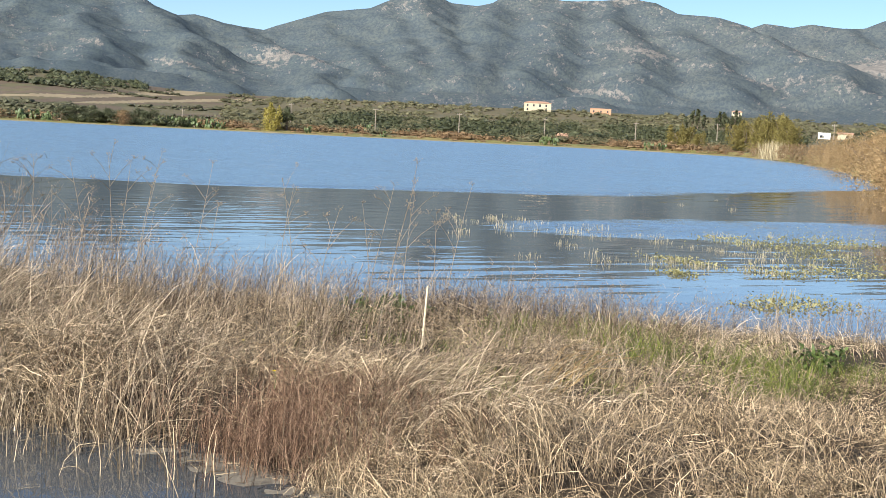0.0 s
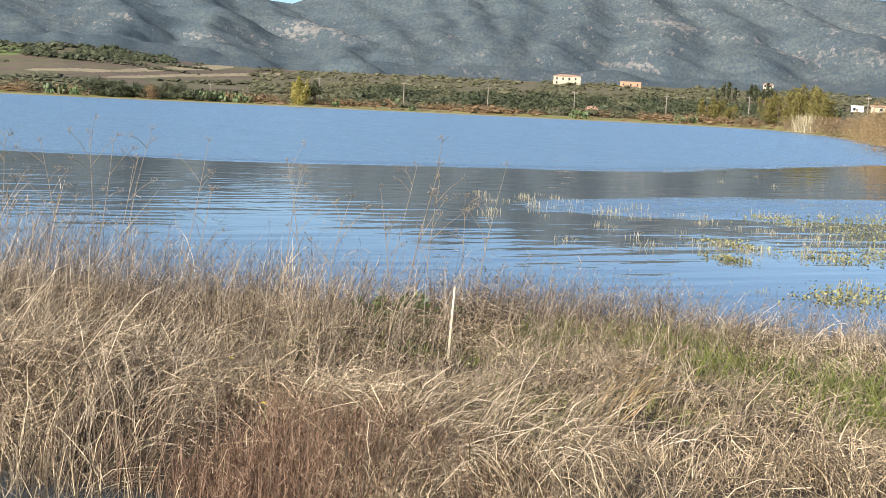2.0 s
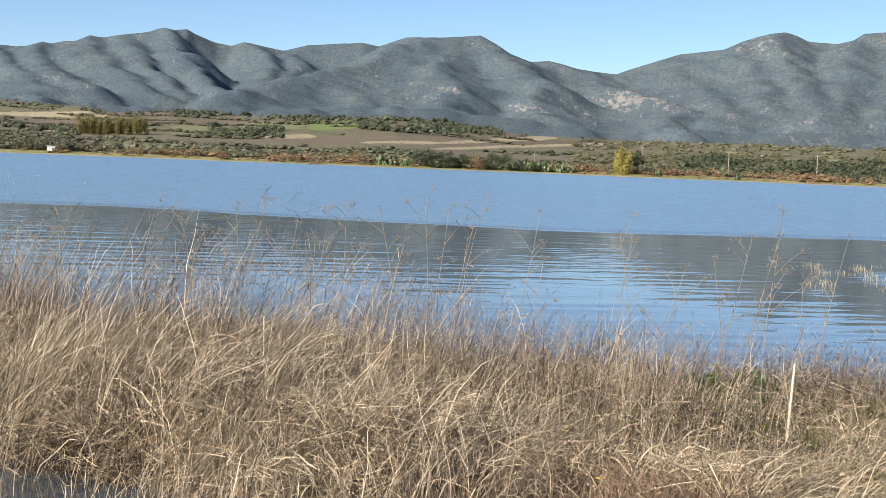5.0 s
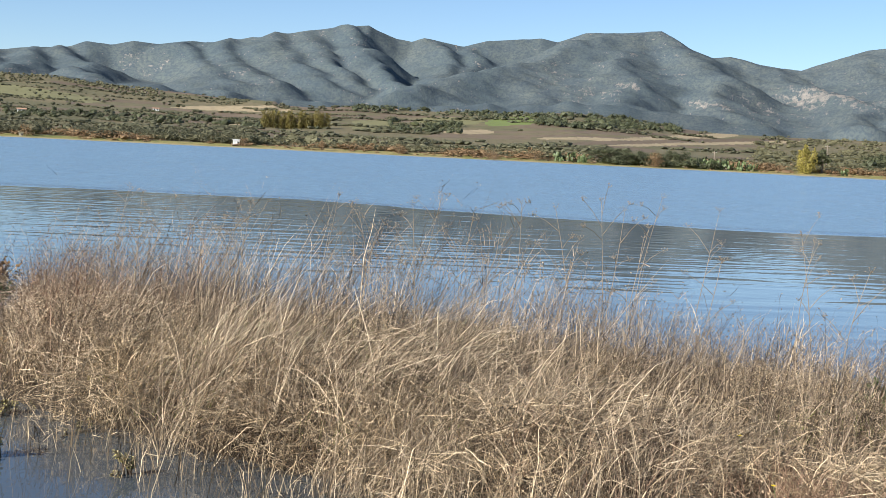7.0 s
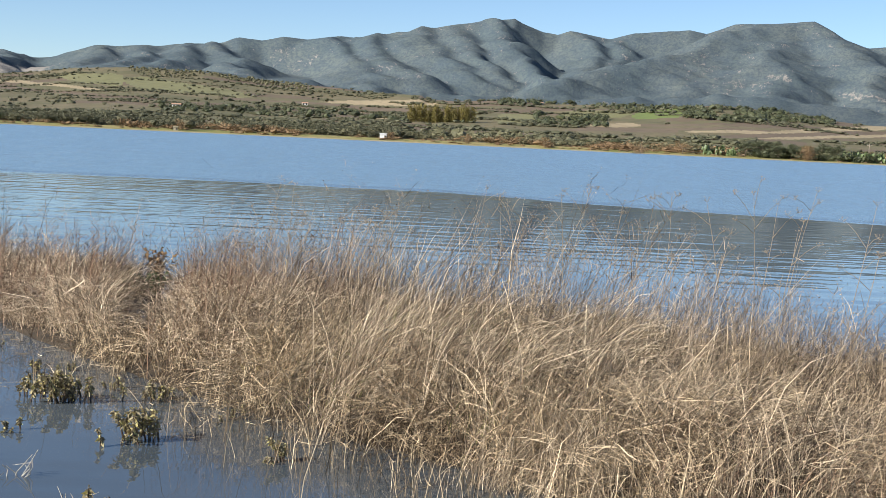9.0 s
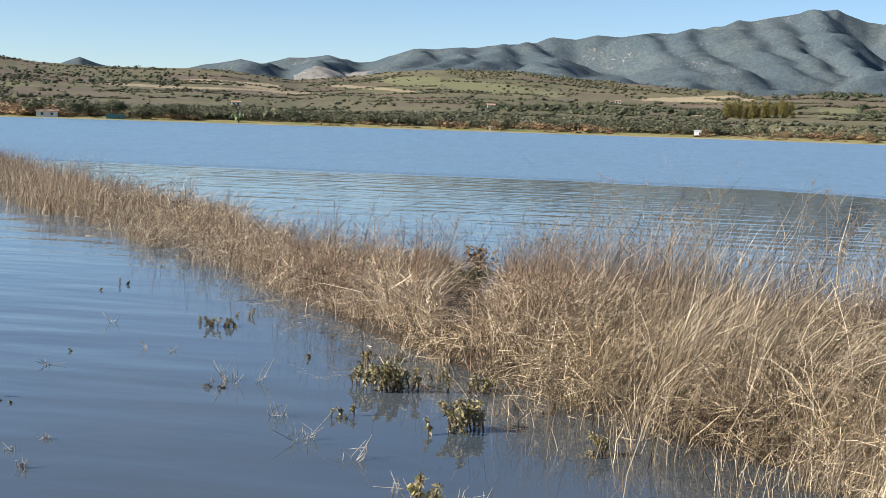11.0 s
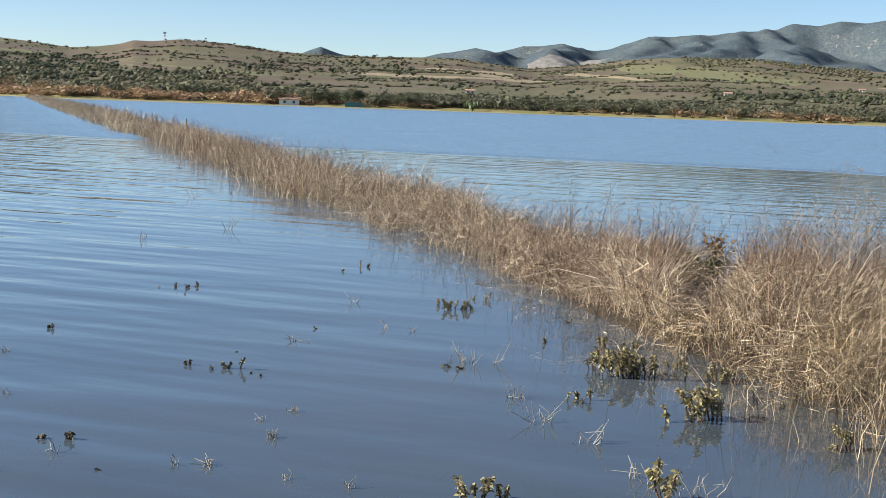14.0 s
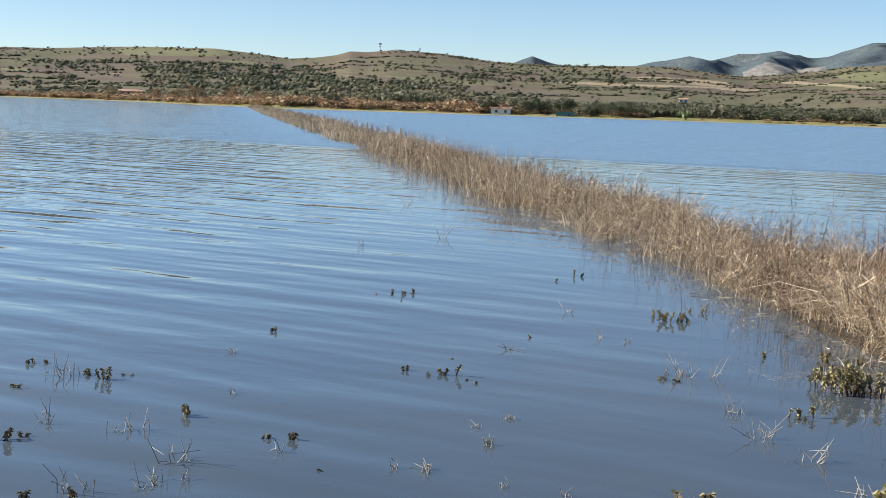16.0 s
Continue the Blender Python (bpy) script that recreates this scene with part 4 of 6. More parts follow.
OLIVE = island_tinted("olive_leaves", [(0.0, (0.085, 0.08, 0.04)), (0.5, (0.138, 0.127, 0.062)), (1.0, (0.205, 0.186, 0.1))], 0.7, 0.3, 0.2)
DARK_LEAF = island_tinted("dark_leaves", [(0.0, (0.038, 0.043, 0.02)), (0.5, (0.065, 0.07, 0.031)), (1.0, (0.105, 0.11, 0.05))], 0.6, 0.3, 0.15)
# dark leaves made lighter, with the veil of haze put into their colour
HAZED_LEAF = island_tinted("hazed_bush_leaves", [(0.0, (0.07, 0.07, 0.038)), (0.5, (0.1, 0.097, 0.054)), (1.0, (0.15, 0.14, 0.082))], 0.7, 0.2, 0.15)
RUST_LEAF = island_tinted("rusty_leaves", [(0.0, (0.15, 0.09, 0.045)), (0.5, (0.235, 0.15, 0.075)), (1.0, (0.34, 0.23, 0.12))], 0.8, 0.2, 0.2)
GOLD_LEAF = island_tinted("golden_leaves", [(0.0, (0.19, 0.155, 0.03)), (0.5, (0.32, 0.265, 0.05)), (1.0, (0.46, 0.38, 0.11))], 0.7, 0.2, 0.25)
WILLOW = island_tinted("willow_leaves", [(0.0, (0.12, 0.095, 0.025)), (0.5, (0.21, 0.17, 0.048)), (1.0, (0.32, 0.265, 0.085))], 0.7, 0.2, 0.25)
TAMARISK = island_tinted("tamarisk_sprays", [(0.0, (0.2, 0.12, 0.05)), (0.5, (0.34, 0.22, 0.1)), (1.0, (0.48, 0.34, 0.17))], 0.8, 0.2, 0.25)
CACTUS = island_tinted("cactus_pads", [(0.0, (0.035, 0.05, 0.018)), (0.5, (0.075, 0.1, 0.035)), (1.0, (0.19, 0.23, 0.08))], 0.5, 0.4)
BARE_TWIG = island_tinted("bare_twigs", [(0.0, (0.19, 0.115, 0.06)), (0.5, (0.32, 0.205, 0.11)), (1.0, (0.46, 0.32, 0.18))], 0.8, 0.2, 0.2)
CANE_LEAF = island_tinted("dry_cane", [(0.0, (0.2, 0.15, 0.08)), (0.5, (0.38, 0.3, 0.17)), (1.0, (0.6, 0.5, 0.3))], 0.8, 0.2, 0.15)
BARK = two_scale("bark", (0.15, 0.11, 0.08), (0.22, 0.17, 0.12), (0.1, 0.08, 0.06), 2.0, 12.0)


def build_far_shrubs():
    rng = np.random.default_rng(11)
    bushes = [lump(rng, 84, 0.058) for _ in range(14)]
    trees = [lump(rng, 230, 0.036) for _ in range(10)]
    small = [lump(rng, 44, 0.055, 1, 1.0) for _ in range(12)]
    tiny = [lump(rng, 22, 0.06, 1, 1.15) for _ in range(12)]

    def put(name, mat, label, az, r, h0, h1, kinds, wide=(1.1, 2.4)):
        x, y = polar(az, r)
        h = rng.uniform(h0, h1, len(x)) * rng.uniform(0.7, 1.2, len(x))
        V, F = stamp(rng, kinds, x, y, ground_z(az, r) - 0.15, h * rng.uniform(*wide, len(x)), h)
        stuff(name, V, F, mat, label, "shrubs")

    def belt(n, az0, az1, r0, r1, patch, seed):
        az = rng.uniform(az0, az1, n)
        r = lake_r(az) + rng.uniform(r0, r1, n)
        keep = (fbm(az * 0.8, r / 40, 3, seed) > patch) & (np.abs(az + 43.5) > 0.95)
        return az[keep], r[keep]

    put("olive_scrub", OLIVE, "olive-green scrub and young trees along the far shore", *belt(4200, -41, 52, 20, 80, 0.44, 3), 1.0, 3.3, bushes)
    put("dark_scrub", DARK_LEAF, "dark evergreen bushes along the far shore", *belt(900, -41, 52, 26, 110, 0.55, 5), 1.2, 3.6, bushes)
    put("rusty_scrub", RUST_LEAF, "rust-brown bare bushes by the far waterline", *belt(3000, -40, 52, 12, 60, 0.47, 6), 0.9, 3.0, bushes)
    put("bare_bushes", BARE_TWIG, "brown leafless bushes along the shore below the hills", *belt(1500, 29, 52, 10, 60, 0.34, 26), 1.6, 3.8, bushes)
    put("evergreen_hedge", DARK_LEAF, "dense dark evergreen hedge close to the far water", *belt(170, -18.6, -10.2, 9, 18, 0.42, 36), 1.8, 3.4, bushes, (1.0, 1.8))
    put("evergreen_thicket", DARK_LEAF, "dark thicket on the plain behind the bay", *belt(1200, -47, -23, 65, 300, 0.45, 37), 2.2, 5.6, bushes, (1.0, 1.9))
    put("shore_weeds", RUST_LEAF, "low dry weeds by the far waterline", *belt(1500, -40, 52, 8, 30, 0.4, 16), 0.4, 1.0, small, (2.0, 4.0))

    put("shore_wood", HAZED_LEAF, "dense belt of dark olive trees behind the far shore", *belt(620, 2, 29, 16, 60, 0.4, 46), 2.4, 5.2, trees, (0.9, 1.5))

    def at_height(az, el):
        """The distance at which the land lies at a height in degrees."""
        d = lake_r(az) + 14
        return d + (crest_r(az) - d) * (np.clip(el + 0.22, 0.01, None) / (table(az, HILL_AZ, HILL_EL) + 0.22)) ** (1 / 1.15)

    # groves: headings, lower and upper height in degrees, how many, tallest
    A, R = [], []
    for a0, a1, e0, e1, n in ((42, 36, 0.35, 1.35, 620), (48, 42, 0.95, 1.35, 260), (36.5, 32.3, 0.5, 0.85, 130), (-9.6, -15.5, 1.1, 1.6, 420), (-2, -9.6, 1.35, 1.6, 200), (-3.5, -6.5, 0.6, 1.0, 150), (12, -1, 0.45, 0.75, 260), (31, 24, 1.0, 1.6, 200)):
        a, e = rng.uniform(a1, a0, n), rng.uniform(e0, e1, n)
        keep = fbm(a * 0.9, e * 9, 2, 53) > 0.4
        A.append(a[keep]), R.append(at_height(a[keep], e[keep]))
    put("grove_trees", DARK_LEAF, "groves of dark round trees on the slopes", np.concatenate(A), np.concatenate(R), 2.6, 5.4, small, (0.9, 1.5))

    # olive grove on the flat land before the mountains
    az = rng.uniform(-52, -18.5, 4300)
    r = rng.uniform(470, 880, len(az))
    keep = (fbm(az * 0.8, r / 60, 3, 7) > 0.34) & (r > lake_r(az) + 70) & ((np.abs(az + 43.5) > 0.95) | (r > 640)) & (fbm(az * 0.4, r / 30, 2, 17) < 0.7)
    put("olive_grove", OLIVE, "olive grove on the plain below the mountains", az[keep], r[keep], 1.4, 3.4, small, (1.1, 2.4))

    # hedges follow the edges of the fields
    A, R = [], []
    for q in range(190):
        a0, n = rng.uniform(-20, 52) if q < 210 else rng.uniform(20, 50), int(rng.integers(16, 70))
        u0 = rng.uniform(0.12, 0.99)
        a = a0 + np.arange(n) * rng.uniform(0.05, 0.1) + rng.normal(0, 0.02, n)
        d = lake_r(a)
        A.append(a), R.append(d + (crest_r(a) - d) * (u0 + rng.normal(0, 0.004, n) + (a - a0) * rng.uniform(-0.006, 0.006)))
    az, r = np.concatenate(A), np.concatenate(R)
    keep = (rng.uniform(size=len(az)) < 0.86) & ~((az < -7.5) & (r > 560) & (r < 800) & (fbm(az * 0.3, r / 50, 2, 93) < 0.6))
    put("field_hedges", HAZED_LEAF, "dark hedges between the fields on the hills", az[keep], r[keep], 1.0, 2.8, tiny, (1.2, 2.4))

    # orchards in rows on the slopes
    A, R = [], []
    for a0, a1, u0, u1, na, nu in ((29, 47, 0.10, 0.5, 120, 9), (30, 44, 0.5, 0.75, 60, 5), (6, 14, 0.86, 0.99, 60, 6), (14, 30, 0.1, 0.16, 90, 2), (-4, 12, 0.08, 0.14, 90, 2)):
        a, u = np.meshgrid(np.linspace(a0, a1, na), np.linspace(u0, u1, nu))
        a, u = a.ravel() + rng.normal(0, 0.05, a.size), u.ravel() + rng.normal(0, 0.006, a.size)
        d = lake_r(a)
        keep = fbm(a * 0.7, u * 7, 2, 33) > 0.52
        A.append(a[keep]), R.append((d + (crest_r(a) - d) * u)[keep])
    put("orchard_trees", OLIVE, "rows of grey-green olive trees on the hill slopes", np.concatenate(A), np.concatenate(R), 3.0, 5.0, small, (1.0, 1.4))

    # single trees and bushes all over the slopes
    az, u = rng.uniform(3, 52, 3400), rng.uniform(0.13, 1.0, 3400)
    keep = fbm(az * 0.9, u * 9, 3, 81) > 0.47
    az, u = az[keep], u[keep]
    d = lake_r(az)
    put("hill_trees", HAZED_LEAF, "scattered dark trees and bushes on the hill slopes", az, d + (crest_r(az) - d) * u, 1.2, 3.4, tiny, (1.1, 1.9))

    # bushes on the crest of the hills
    az = rng.uniform(-20, 52, 900)
    keep = fbm(az * 1.1, az * 0, 3, 71) > 0.45
    az = az[keep]
    put("crest_bushes", HAZED_LEAF, "dark bushes along the crest of the hills", az, crest_r(az) - rng.uniform(0, 60, len(az)), 1.2, 3.4, small, (1.2, 2.2))


build_far_shrubs()


def part(name, V, F, mat, parent=None, label=""):
    me = mesh_of(name, V, F)
    me.materials.append(mat)
    ob = new(name, me)
    ob.parent = parent
    return tagged(ob, label)


def holder(name, x, y, z, label, category, group="", turn=0.0):
    ob = new(name)
    ob.matrix_basis = pose(x, y, z, 0, 0, turn)
    return tagged(ob, label, category, group)


def tube(points, radii, sides=6):
    """A bent, tapered, closed tube through points."""
    P, R = np.array(points, float), np.array(radii, float)
    d = np.gradient(P, axis=0)
    d /= np.linalg.norm(d, axis=1, keepdims=True) + 1e-9
    ref = np.where(np.abs(d[:, 2:3]) > 0.9, [[1.0, 0, 0]], [[0, 0, 1.0]])
    u = np.cross(d, ref)
    u /= np.linalg.norm(u, axis=1, keepdims=True)
    v = np.cross(d, u)
    a = np.linspace(0, 2 * np.pi, sides, endpoint=False)
    V = P[:, None] + R[:, None, None] * (np.cos(a)[None, :, None] * u[:, None] + np.sin(a)[None, :, None] * v[:, None])
    n = len(P)
    F = grid_faces(n, sides, True)
    V = np.concatenate([V.reshape(-1, 3), P[:1], P[-1:]])
    j = np.arange(sides)
    k = (j + 1) % sides
    lo = np.stack([j, np.full(sides, n * sides), np.full(sides, n * sides), k], -1)
    tri = [np.stack([F[:, 0], F[:, 1], F[:, 2]], -1), np.stack([F[:, 0], F[:, 2], F[:, 3]], -1), lo[:, [0, 3, 1]],
           np.stack([(n - 1) * sides + j, np.full(sides, n * sides + 1), (n - 1) * sides + k], -1)]
    return V, np.concatenate(tri)


def sprays(rng, p, d, length, width):
    """Fine feathery shoots: narrow blades that point outwards and up."""
    n = len(p)
    way = d + rng.normal(0, 0.5, (n, 3)) + (0, 0, 0.5)
    way /= np.linalg.norm(way, axis=1, keepdims=True) + 1e-9
    side = np.cross(way, rng.normal(size=(n, 3)))
    side /= np.linalg.norm(side, axis=1, keepdims=True) + 1e-9
    L = length * rng.uniform(0.5, 1.4, (n, 1))
    V = np.stack([p - side * width, p + side * width, p + way * L], 1).reshape(-1, 3)
    return V, np.arange(3 * n).reshape(-1, 3)


def tree(name, az, r, h, w, leaf_mat, label, category, group="", shape="round", n=700, leaf=0.05, seed=0):
    """A tapered trunk with limbs and a crown of many small leaves with gaps."""
    rng = np.random.default_rng(1000 + seed)
    x, y = (float(v) for v in polar(az, r))
    z = float(ground_z(np.array([az]), np.array([r]))[0]) - 0.1
    top = holder(name, x, y, z, label, category, group)
    limbs, ends = [tube([(0, 0, 0), (0.02 * h, 0, 0.3 * h), (0, 0.02 * h, 0.62 * h)], [0.035 * h, 0.024 * h, 0.008 * h])], []
    for k in range(9):
        a, z0 = rng.uniform(0, 6.28), rng.uniform(0.14, 0.5) * h
        out = rng.uniform(0.2, 0.45) * w
        rise = h * (rng.uniform(0.25, 0.5) if shape != "round" else rng.uniform(0.12, 0.35))
        e = np.array((math.cos(a) * out, math.sin(a) * out, z0 + rise))
        limbs.append(tube([(0, 0, z0), e * (0.5, 0.5, 0.4) + (0, 0, z0 * 0.6), e], [0.013 * h, 0.009 * h, 0.003 * h], 4))
        ends.append(e)
    part("trunk", *joined(limbs), BARK, top)
    ends = np.array(ends + [(0, 0, 0.72 * h), (0, 0, 0.85 * h), (0.1 * w, 0, 0.6 * h), (-0.12 * w, 0.05 * w, 0.45 * h)])
    i = rng.integers(0, len(ends), n)
    d = rng.normal(size=(n, 3))
    d /= np.linalg.norm(d, axis=1, keepdims=True)
    if shape == "full":
        # plumes of leaves from the ground up, ragged at the top
        base = rng.normal(0, 0.2, (9, 2)) * w
        tall, lean = rng.uniform(0.6, 1.0, 9) * h, rng.normal(0, 0.12, (9, 2)) * w
        i = rng.integers(0, 9, n)
        f = rng.uniform(0.03, 1, n)
        girth = 0.26 * w * (0.35 + np.sin(np.pi * np.minimum(f * 0.8 + 0.22, 1))) * (0.75 + 0.35 * np.sin(f * 17 + i))
        p = np.stack([base[i, 0] + lean[i, 0] * f, base[i, 1] + lean[i, 1] * f, f * tall[i]], -1) + d * (girth * rng.uniform(0.3, 1, n))[:, None] * (1, 1, 0.6)
        p[:, 2] = np.maximum(p[:, 2], 0.05)
        if leaf_mat in (TAMARISK, WILLOW, RUST_LEAF):
            part("crown", *sprays(rng, p, d, leaf * h * 4.5, leaf * h * 0.75), leaf_mat, top)
        else:
            part("crown", *leaves_at(rng, p, d, leaf * h), leaf_mat, top)
        return top
    reach = {"round": (0.26, 0.26, 0.17), "tall": (0.2, 0.2, 0.2), "spire": (0.12, 0.12, 0.2)}[shape]
    p = ends[i] * ((0.45, 0.45, 1) if shape == "spire" else (1, 1, 1)) + d * np.array(reach) * (w, w, h) * rng.uniform(0.3, 1.0, (n, 1))
    p[:, 2] = np.clip(p[:, 2], 0.06 * h, 1.02 * h)
    part("crown", *leaves_at(rng, p, d, leaf * h), leaf_mat, top)
    return top


def build_trees():
    tree("poplar_tree", -20.5, 363, 7.6, 6.6, GOLD_LEAF, "yellow autumn poplar on the far shore", "tree", "", "full", 3600, 0.019, 1)
    tree("evergreen_tree", -21.15, 366, 6.6, 4.4, DARK_LEAF, "dark evergreen tree beside the yellow poplar", "tree", "", "round", 600, 0.045, 2)
    k = 0
    for az, h in ((-37.3, 6.5), (-37.8, 6.8), (-38.2, 5.0), (-39.7, 7.0), (-40.1, 8.2), (-40.6, 8.6), (-41.1, 9.2), (-41.6, 8.4), (-42.0, 6.6)):
        k += 1
        tree("willow_tree", az, float(lake_r(np.array([az]))[0]) + 30 + 4 * (k % 3), h, h * 0.75, WILLOW, "olive-gold autumn willow tree near the shore", "tree", "autumn willows by the shore", "full", 3400, 0.016, 10 + k)
    for az in np.linspace(1.6, -0.85, 15):
        k += 1
        tree("poplar_tree", float(az), 690 + 4 * (k % 2), 8.6 + 0.9 * math.sin(k * 2.1), 4.6, WILLOW, "olive-gold poplar in a dense windbreak row", "tree", "poplar windbreak", "full", 900, 0.022, 40 + k)
    for az in np.r_[np.linspace(-37.6, -38.3, 4), np.linspace(-38.8, -39.9, 8)]:
        k += 1
        tree("cypress_tree", float(az), 640, 9.0 + 1.8 * math.sin(k * 1.7), 3.6, DARK_LEAF, "slim dark cypress tree on the plain", "tree", "row of cypresses", "spire", 520, 0.045, 70 + k)
    for az, r, h in ((26.6, 368, 5.4), (26.3, 370, 4.4), (28.2, 369, 4.6), (27.7, 371, 4.3), (27.2, 370, 4.2), (29.6, 367, 4.8), (30.0, 369, 4.0), (24.6, 368, 4.2), (23.9, 370, 4.0), (18.2, 361, 3.7), (19.4, 381, 4.5),
                     (25.3, 374, 3.8), (36.0, 374, 4.0), (33.4, 396, 4.4), (32.9, 398, 4.8), (32.4, 397, 4.4), (31.9, 396, 4.2), (-12.1, 365, 4.0), (-12.7, 366, 4.2), (-13.3, 365, 4.4), (-13.9, 366, 4.3), (-14.4, 365, 4.0), (-15.1, 367, 4.4), (-15.7, 366, 4.2)):
        k += 1
        tree("evergreen_tree", az, r, h, h * 1.35, DARK_LEAF, "low dark evergreen tree close to the far shore", "tree", "evergreens along the shore", "round", 1300, 0.026, 100 + k)
    for az, r, h in ((-7.9, 350, 3.4), (2.4, 364, 2.6), (-4.0, 360, 3.0), (-0.8, 361, 2.8), (11.0, 364, 3.2), (-14.6, 360, 4.6), (-9.6, 364, 3.6), (40.2, 427.143, 5.6), (41.5, 455, 6.2), (38.9, 398.286, 4.6), (42.4, 475.714, 5.2), (43.2, 499.571, 5.6), (45.0, 553, 5.4)):
        k += 1
        tree("tamarisk_bush", az, r, h, h * 1.3, RUST_LEAF, "bare rust-brown bush at the water's edge", "bush", "rusty bushes on the far shore", "full", 500, 0.03, 150 + k)
    for az, h in ((-36.4, 2.0), (-38.6, 2.6), (-39.3, 2.2), (-40.4, 3.0), (-40.9, 2.8), (-41.9, 3.2), (-42.3, 3.0), (-42.7, 3.2), (-43.1, 3.0), (-43.5, 2.6)):
        k += 1
        tree("tamarisk_bush", az, float(lake_r(np.array([az]))[0]) + 9, h, h * 1.6, RUST_LEAF, "brown bare bush by the waterline", "bush", "brown bushes by the bay", "full", 700, 0.026, 180 + k)
    rng = np.random.default_rng(78)
    for az in (-41.0, -41.25, -41.5):
        r = float(lake_r(np.array([az]))[0]) + 7
        x, y = (float(v) for v in polar(az, r))
        top = holder("cane_clump", x, y, float(ground_z(np.array([az]), np.array([r]))[0]) - 0.1, "pale dry cane clump at the water's edge", "canes", "canes by the bay")
        n = 260
        b = np.concatenate([rng.normal(0, 0.9, (n, 2)), np.zeros((n, 1))], 1)
        e = b * (1.4, 1.4, 1) + np.concatenate([rng.normal(0.2, 0.4, (n, 2)), rng.uniform(1.4, 4.0, (n, 1))], 1)
        tagged(part("canes", *arcs(b, (b + e) / 2 + (0, 0, 0.4), e, rng.uniform(0.05, 0.12, n), rng, 3), CANE_LEAF, top), kind="stuff")
    rng = np.random.default_rng(77)
    for j in range(26):
        az = -43.6 - 0.24 * j
        r = float(lake_r(np.array([az]))[0]) + rng.uniform(3, 10) + 4 * (j % 3)
        h = rng.uniform(2.6, 3.6) * min(1.0, r / 75 + 0.25)
        tree("tamarisk_bush", az, r, h, h * 1.9, TAMARISK, "feathery orange-brown tamarisk bush on the shore", "bush", "tamarisks on the near shore", "full", 5200, 0.012, 200 + j)


def prickly_pear(az, r, h, seed):
    rng = np.random.default_rng(seed)
    x, y = (float(v) for v in polar(az, r))
    top = holder("prickly_pear", x, y, float(ground_z(np.array([az]), np.array([r]))[0]) - 0.1, "prickly pear cactus with pale green pads by the shore", "cactus", "prickly pears along the shore")
    a = np.linspace(0, 2 * np.pi, 9)[:-1]
    for _ in range(30):
        c = rng.normal(0, 0.36, 3) * (h * 0.9, h * 0.9, 0) + (0, 0, rng.uniform(0.1, 0.85) * h)
        n = rng.normal(size=3) * (1, 1, 0.3)
        n /= np.linalg.norm(n)
        u = np.cross(n, (0, 0, 1.0))
        u /= np.linalg.norm(u) + 1e-9
        v = np.cross(u, n)
        ring = c + 0.2 * h * (np.cos(a)[:, None] * u * 0.7 + np.sin(a)[:, None] * v)
        j, k = np.arange(8), (np.arange(8) + 1) % 8
        part("pad", np.concatenate([ring, [c + n * 0.04 * h, c - n * 0.04 * h]]), np.concatenate([np.stack([j, k, j * 0 + 8], -1), np.stack([k, j, j * 0 + 9], -1)]), CACTUS, top)
    part("stem", *tube([(0, 0, 0), (0, 0, 0.3 * h), (0.05, 0, 0.6 * h)], [0.12 * h, 0.09 * h, 0.05 * h]), BARK, top)


build_trees()
for j, (az, r, h) in enumerate(((-10.6, 365, 2.6), (-11.1, 366, 2.8), (-11.6, 364, 2.4), (-16.2, 364, 3.0), (-16.8, 363, 3.0), (-17.4, 363, 2.8), (-18.0, 362, 2.6), (-18.4, 362, 2.0), (-22.0, 360, 1.9), (-24.6, 401, 2.6), (-31.9, 358, 2.4),
                                (-32.3, 358, 2.2), (-36.2, 357, 2.2), (-36.7, 357, 2.0), (38.2, 383.286, 2.6), (37.6, 378.973, 2.6), (37.0, 377.932, 2.2), (21.6, 364, 2.6), (-25.2, 360, 1.8))):
    prickly_pear(az, r, h, 300 + j)


# ---- buildings ----
def box(x0, y0, z0, x1, y1, z1):
    V = np.array([(x, y, z) for z in (z0, z1) for y in (y0, y1) for x in (x0, x1)], float)
    F = np.array([(0, 2, 3, 1), (4, 5, 7, 6), (0, 1, 5, 4), (2, 6, 7, 3), (0, 4, 6, 2), (1, 3, 7, 5)])
    return V, F


CREAM = plain("cream_render", (0.55, 0.46, 0.31), 0.9, 0.2, 1.5)
PEACH = plain("peach_render", (0.52, 0.29, 0.17), 0.9, 0.2, 1.5)
PINK = plain("faded_pink_render", (0.5, 0.33, 0.26), 0.9, 0.2, 1.5)
WHITE = plain("white_render", (0.82, 0.8, 0.76), 0.9, 0.2, 1.5)
TILE = two_scale("roof_tiles", (0.42, 0.24, 0.15), (0.5, 0.31, 0.2), (0.33, 0.2, 0.13), 0.8, 4.0, 0.85, 0.4, 0.05)
DARK_GLASS = plain("dark_glass", (0.03, 0.035, 0.04), 0.15, 0.5, 2.0)
TIMBER = two_scale("weathered_timber", (0.26, 0.21, 0.16), (0.34, 0.28, 0.21), (0.18, 0.14, 0.1), 1.5, 18.0, 0.85, 0.3, 0.01)
STEEL = plain("grey_steel", (0.45, 0.45, 0.44), 0.5, 0.5, 3.0)
TEAL = plain("teal_sheet", (0.07, 0.2, 0.22), 0.6, 0.3, 2.0)


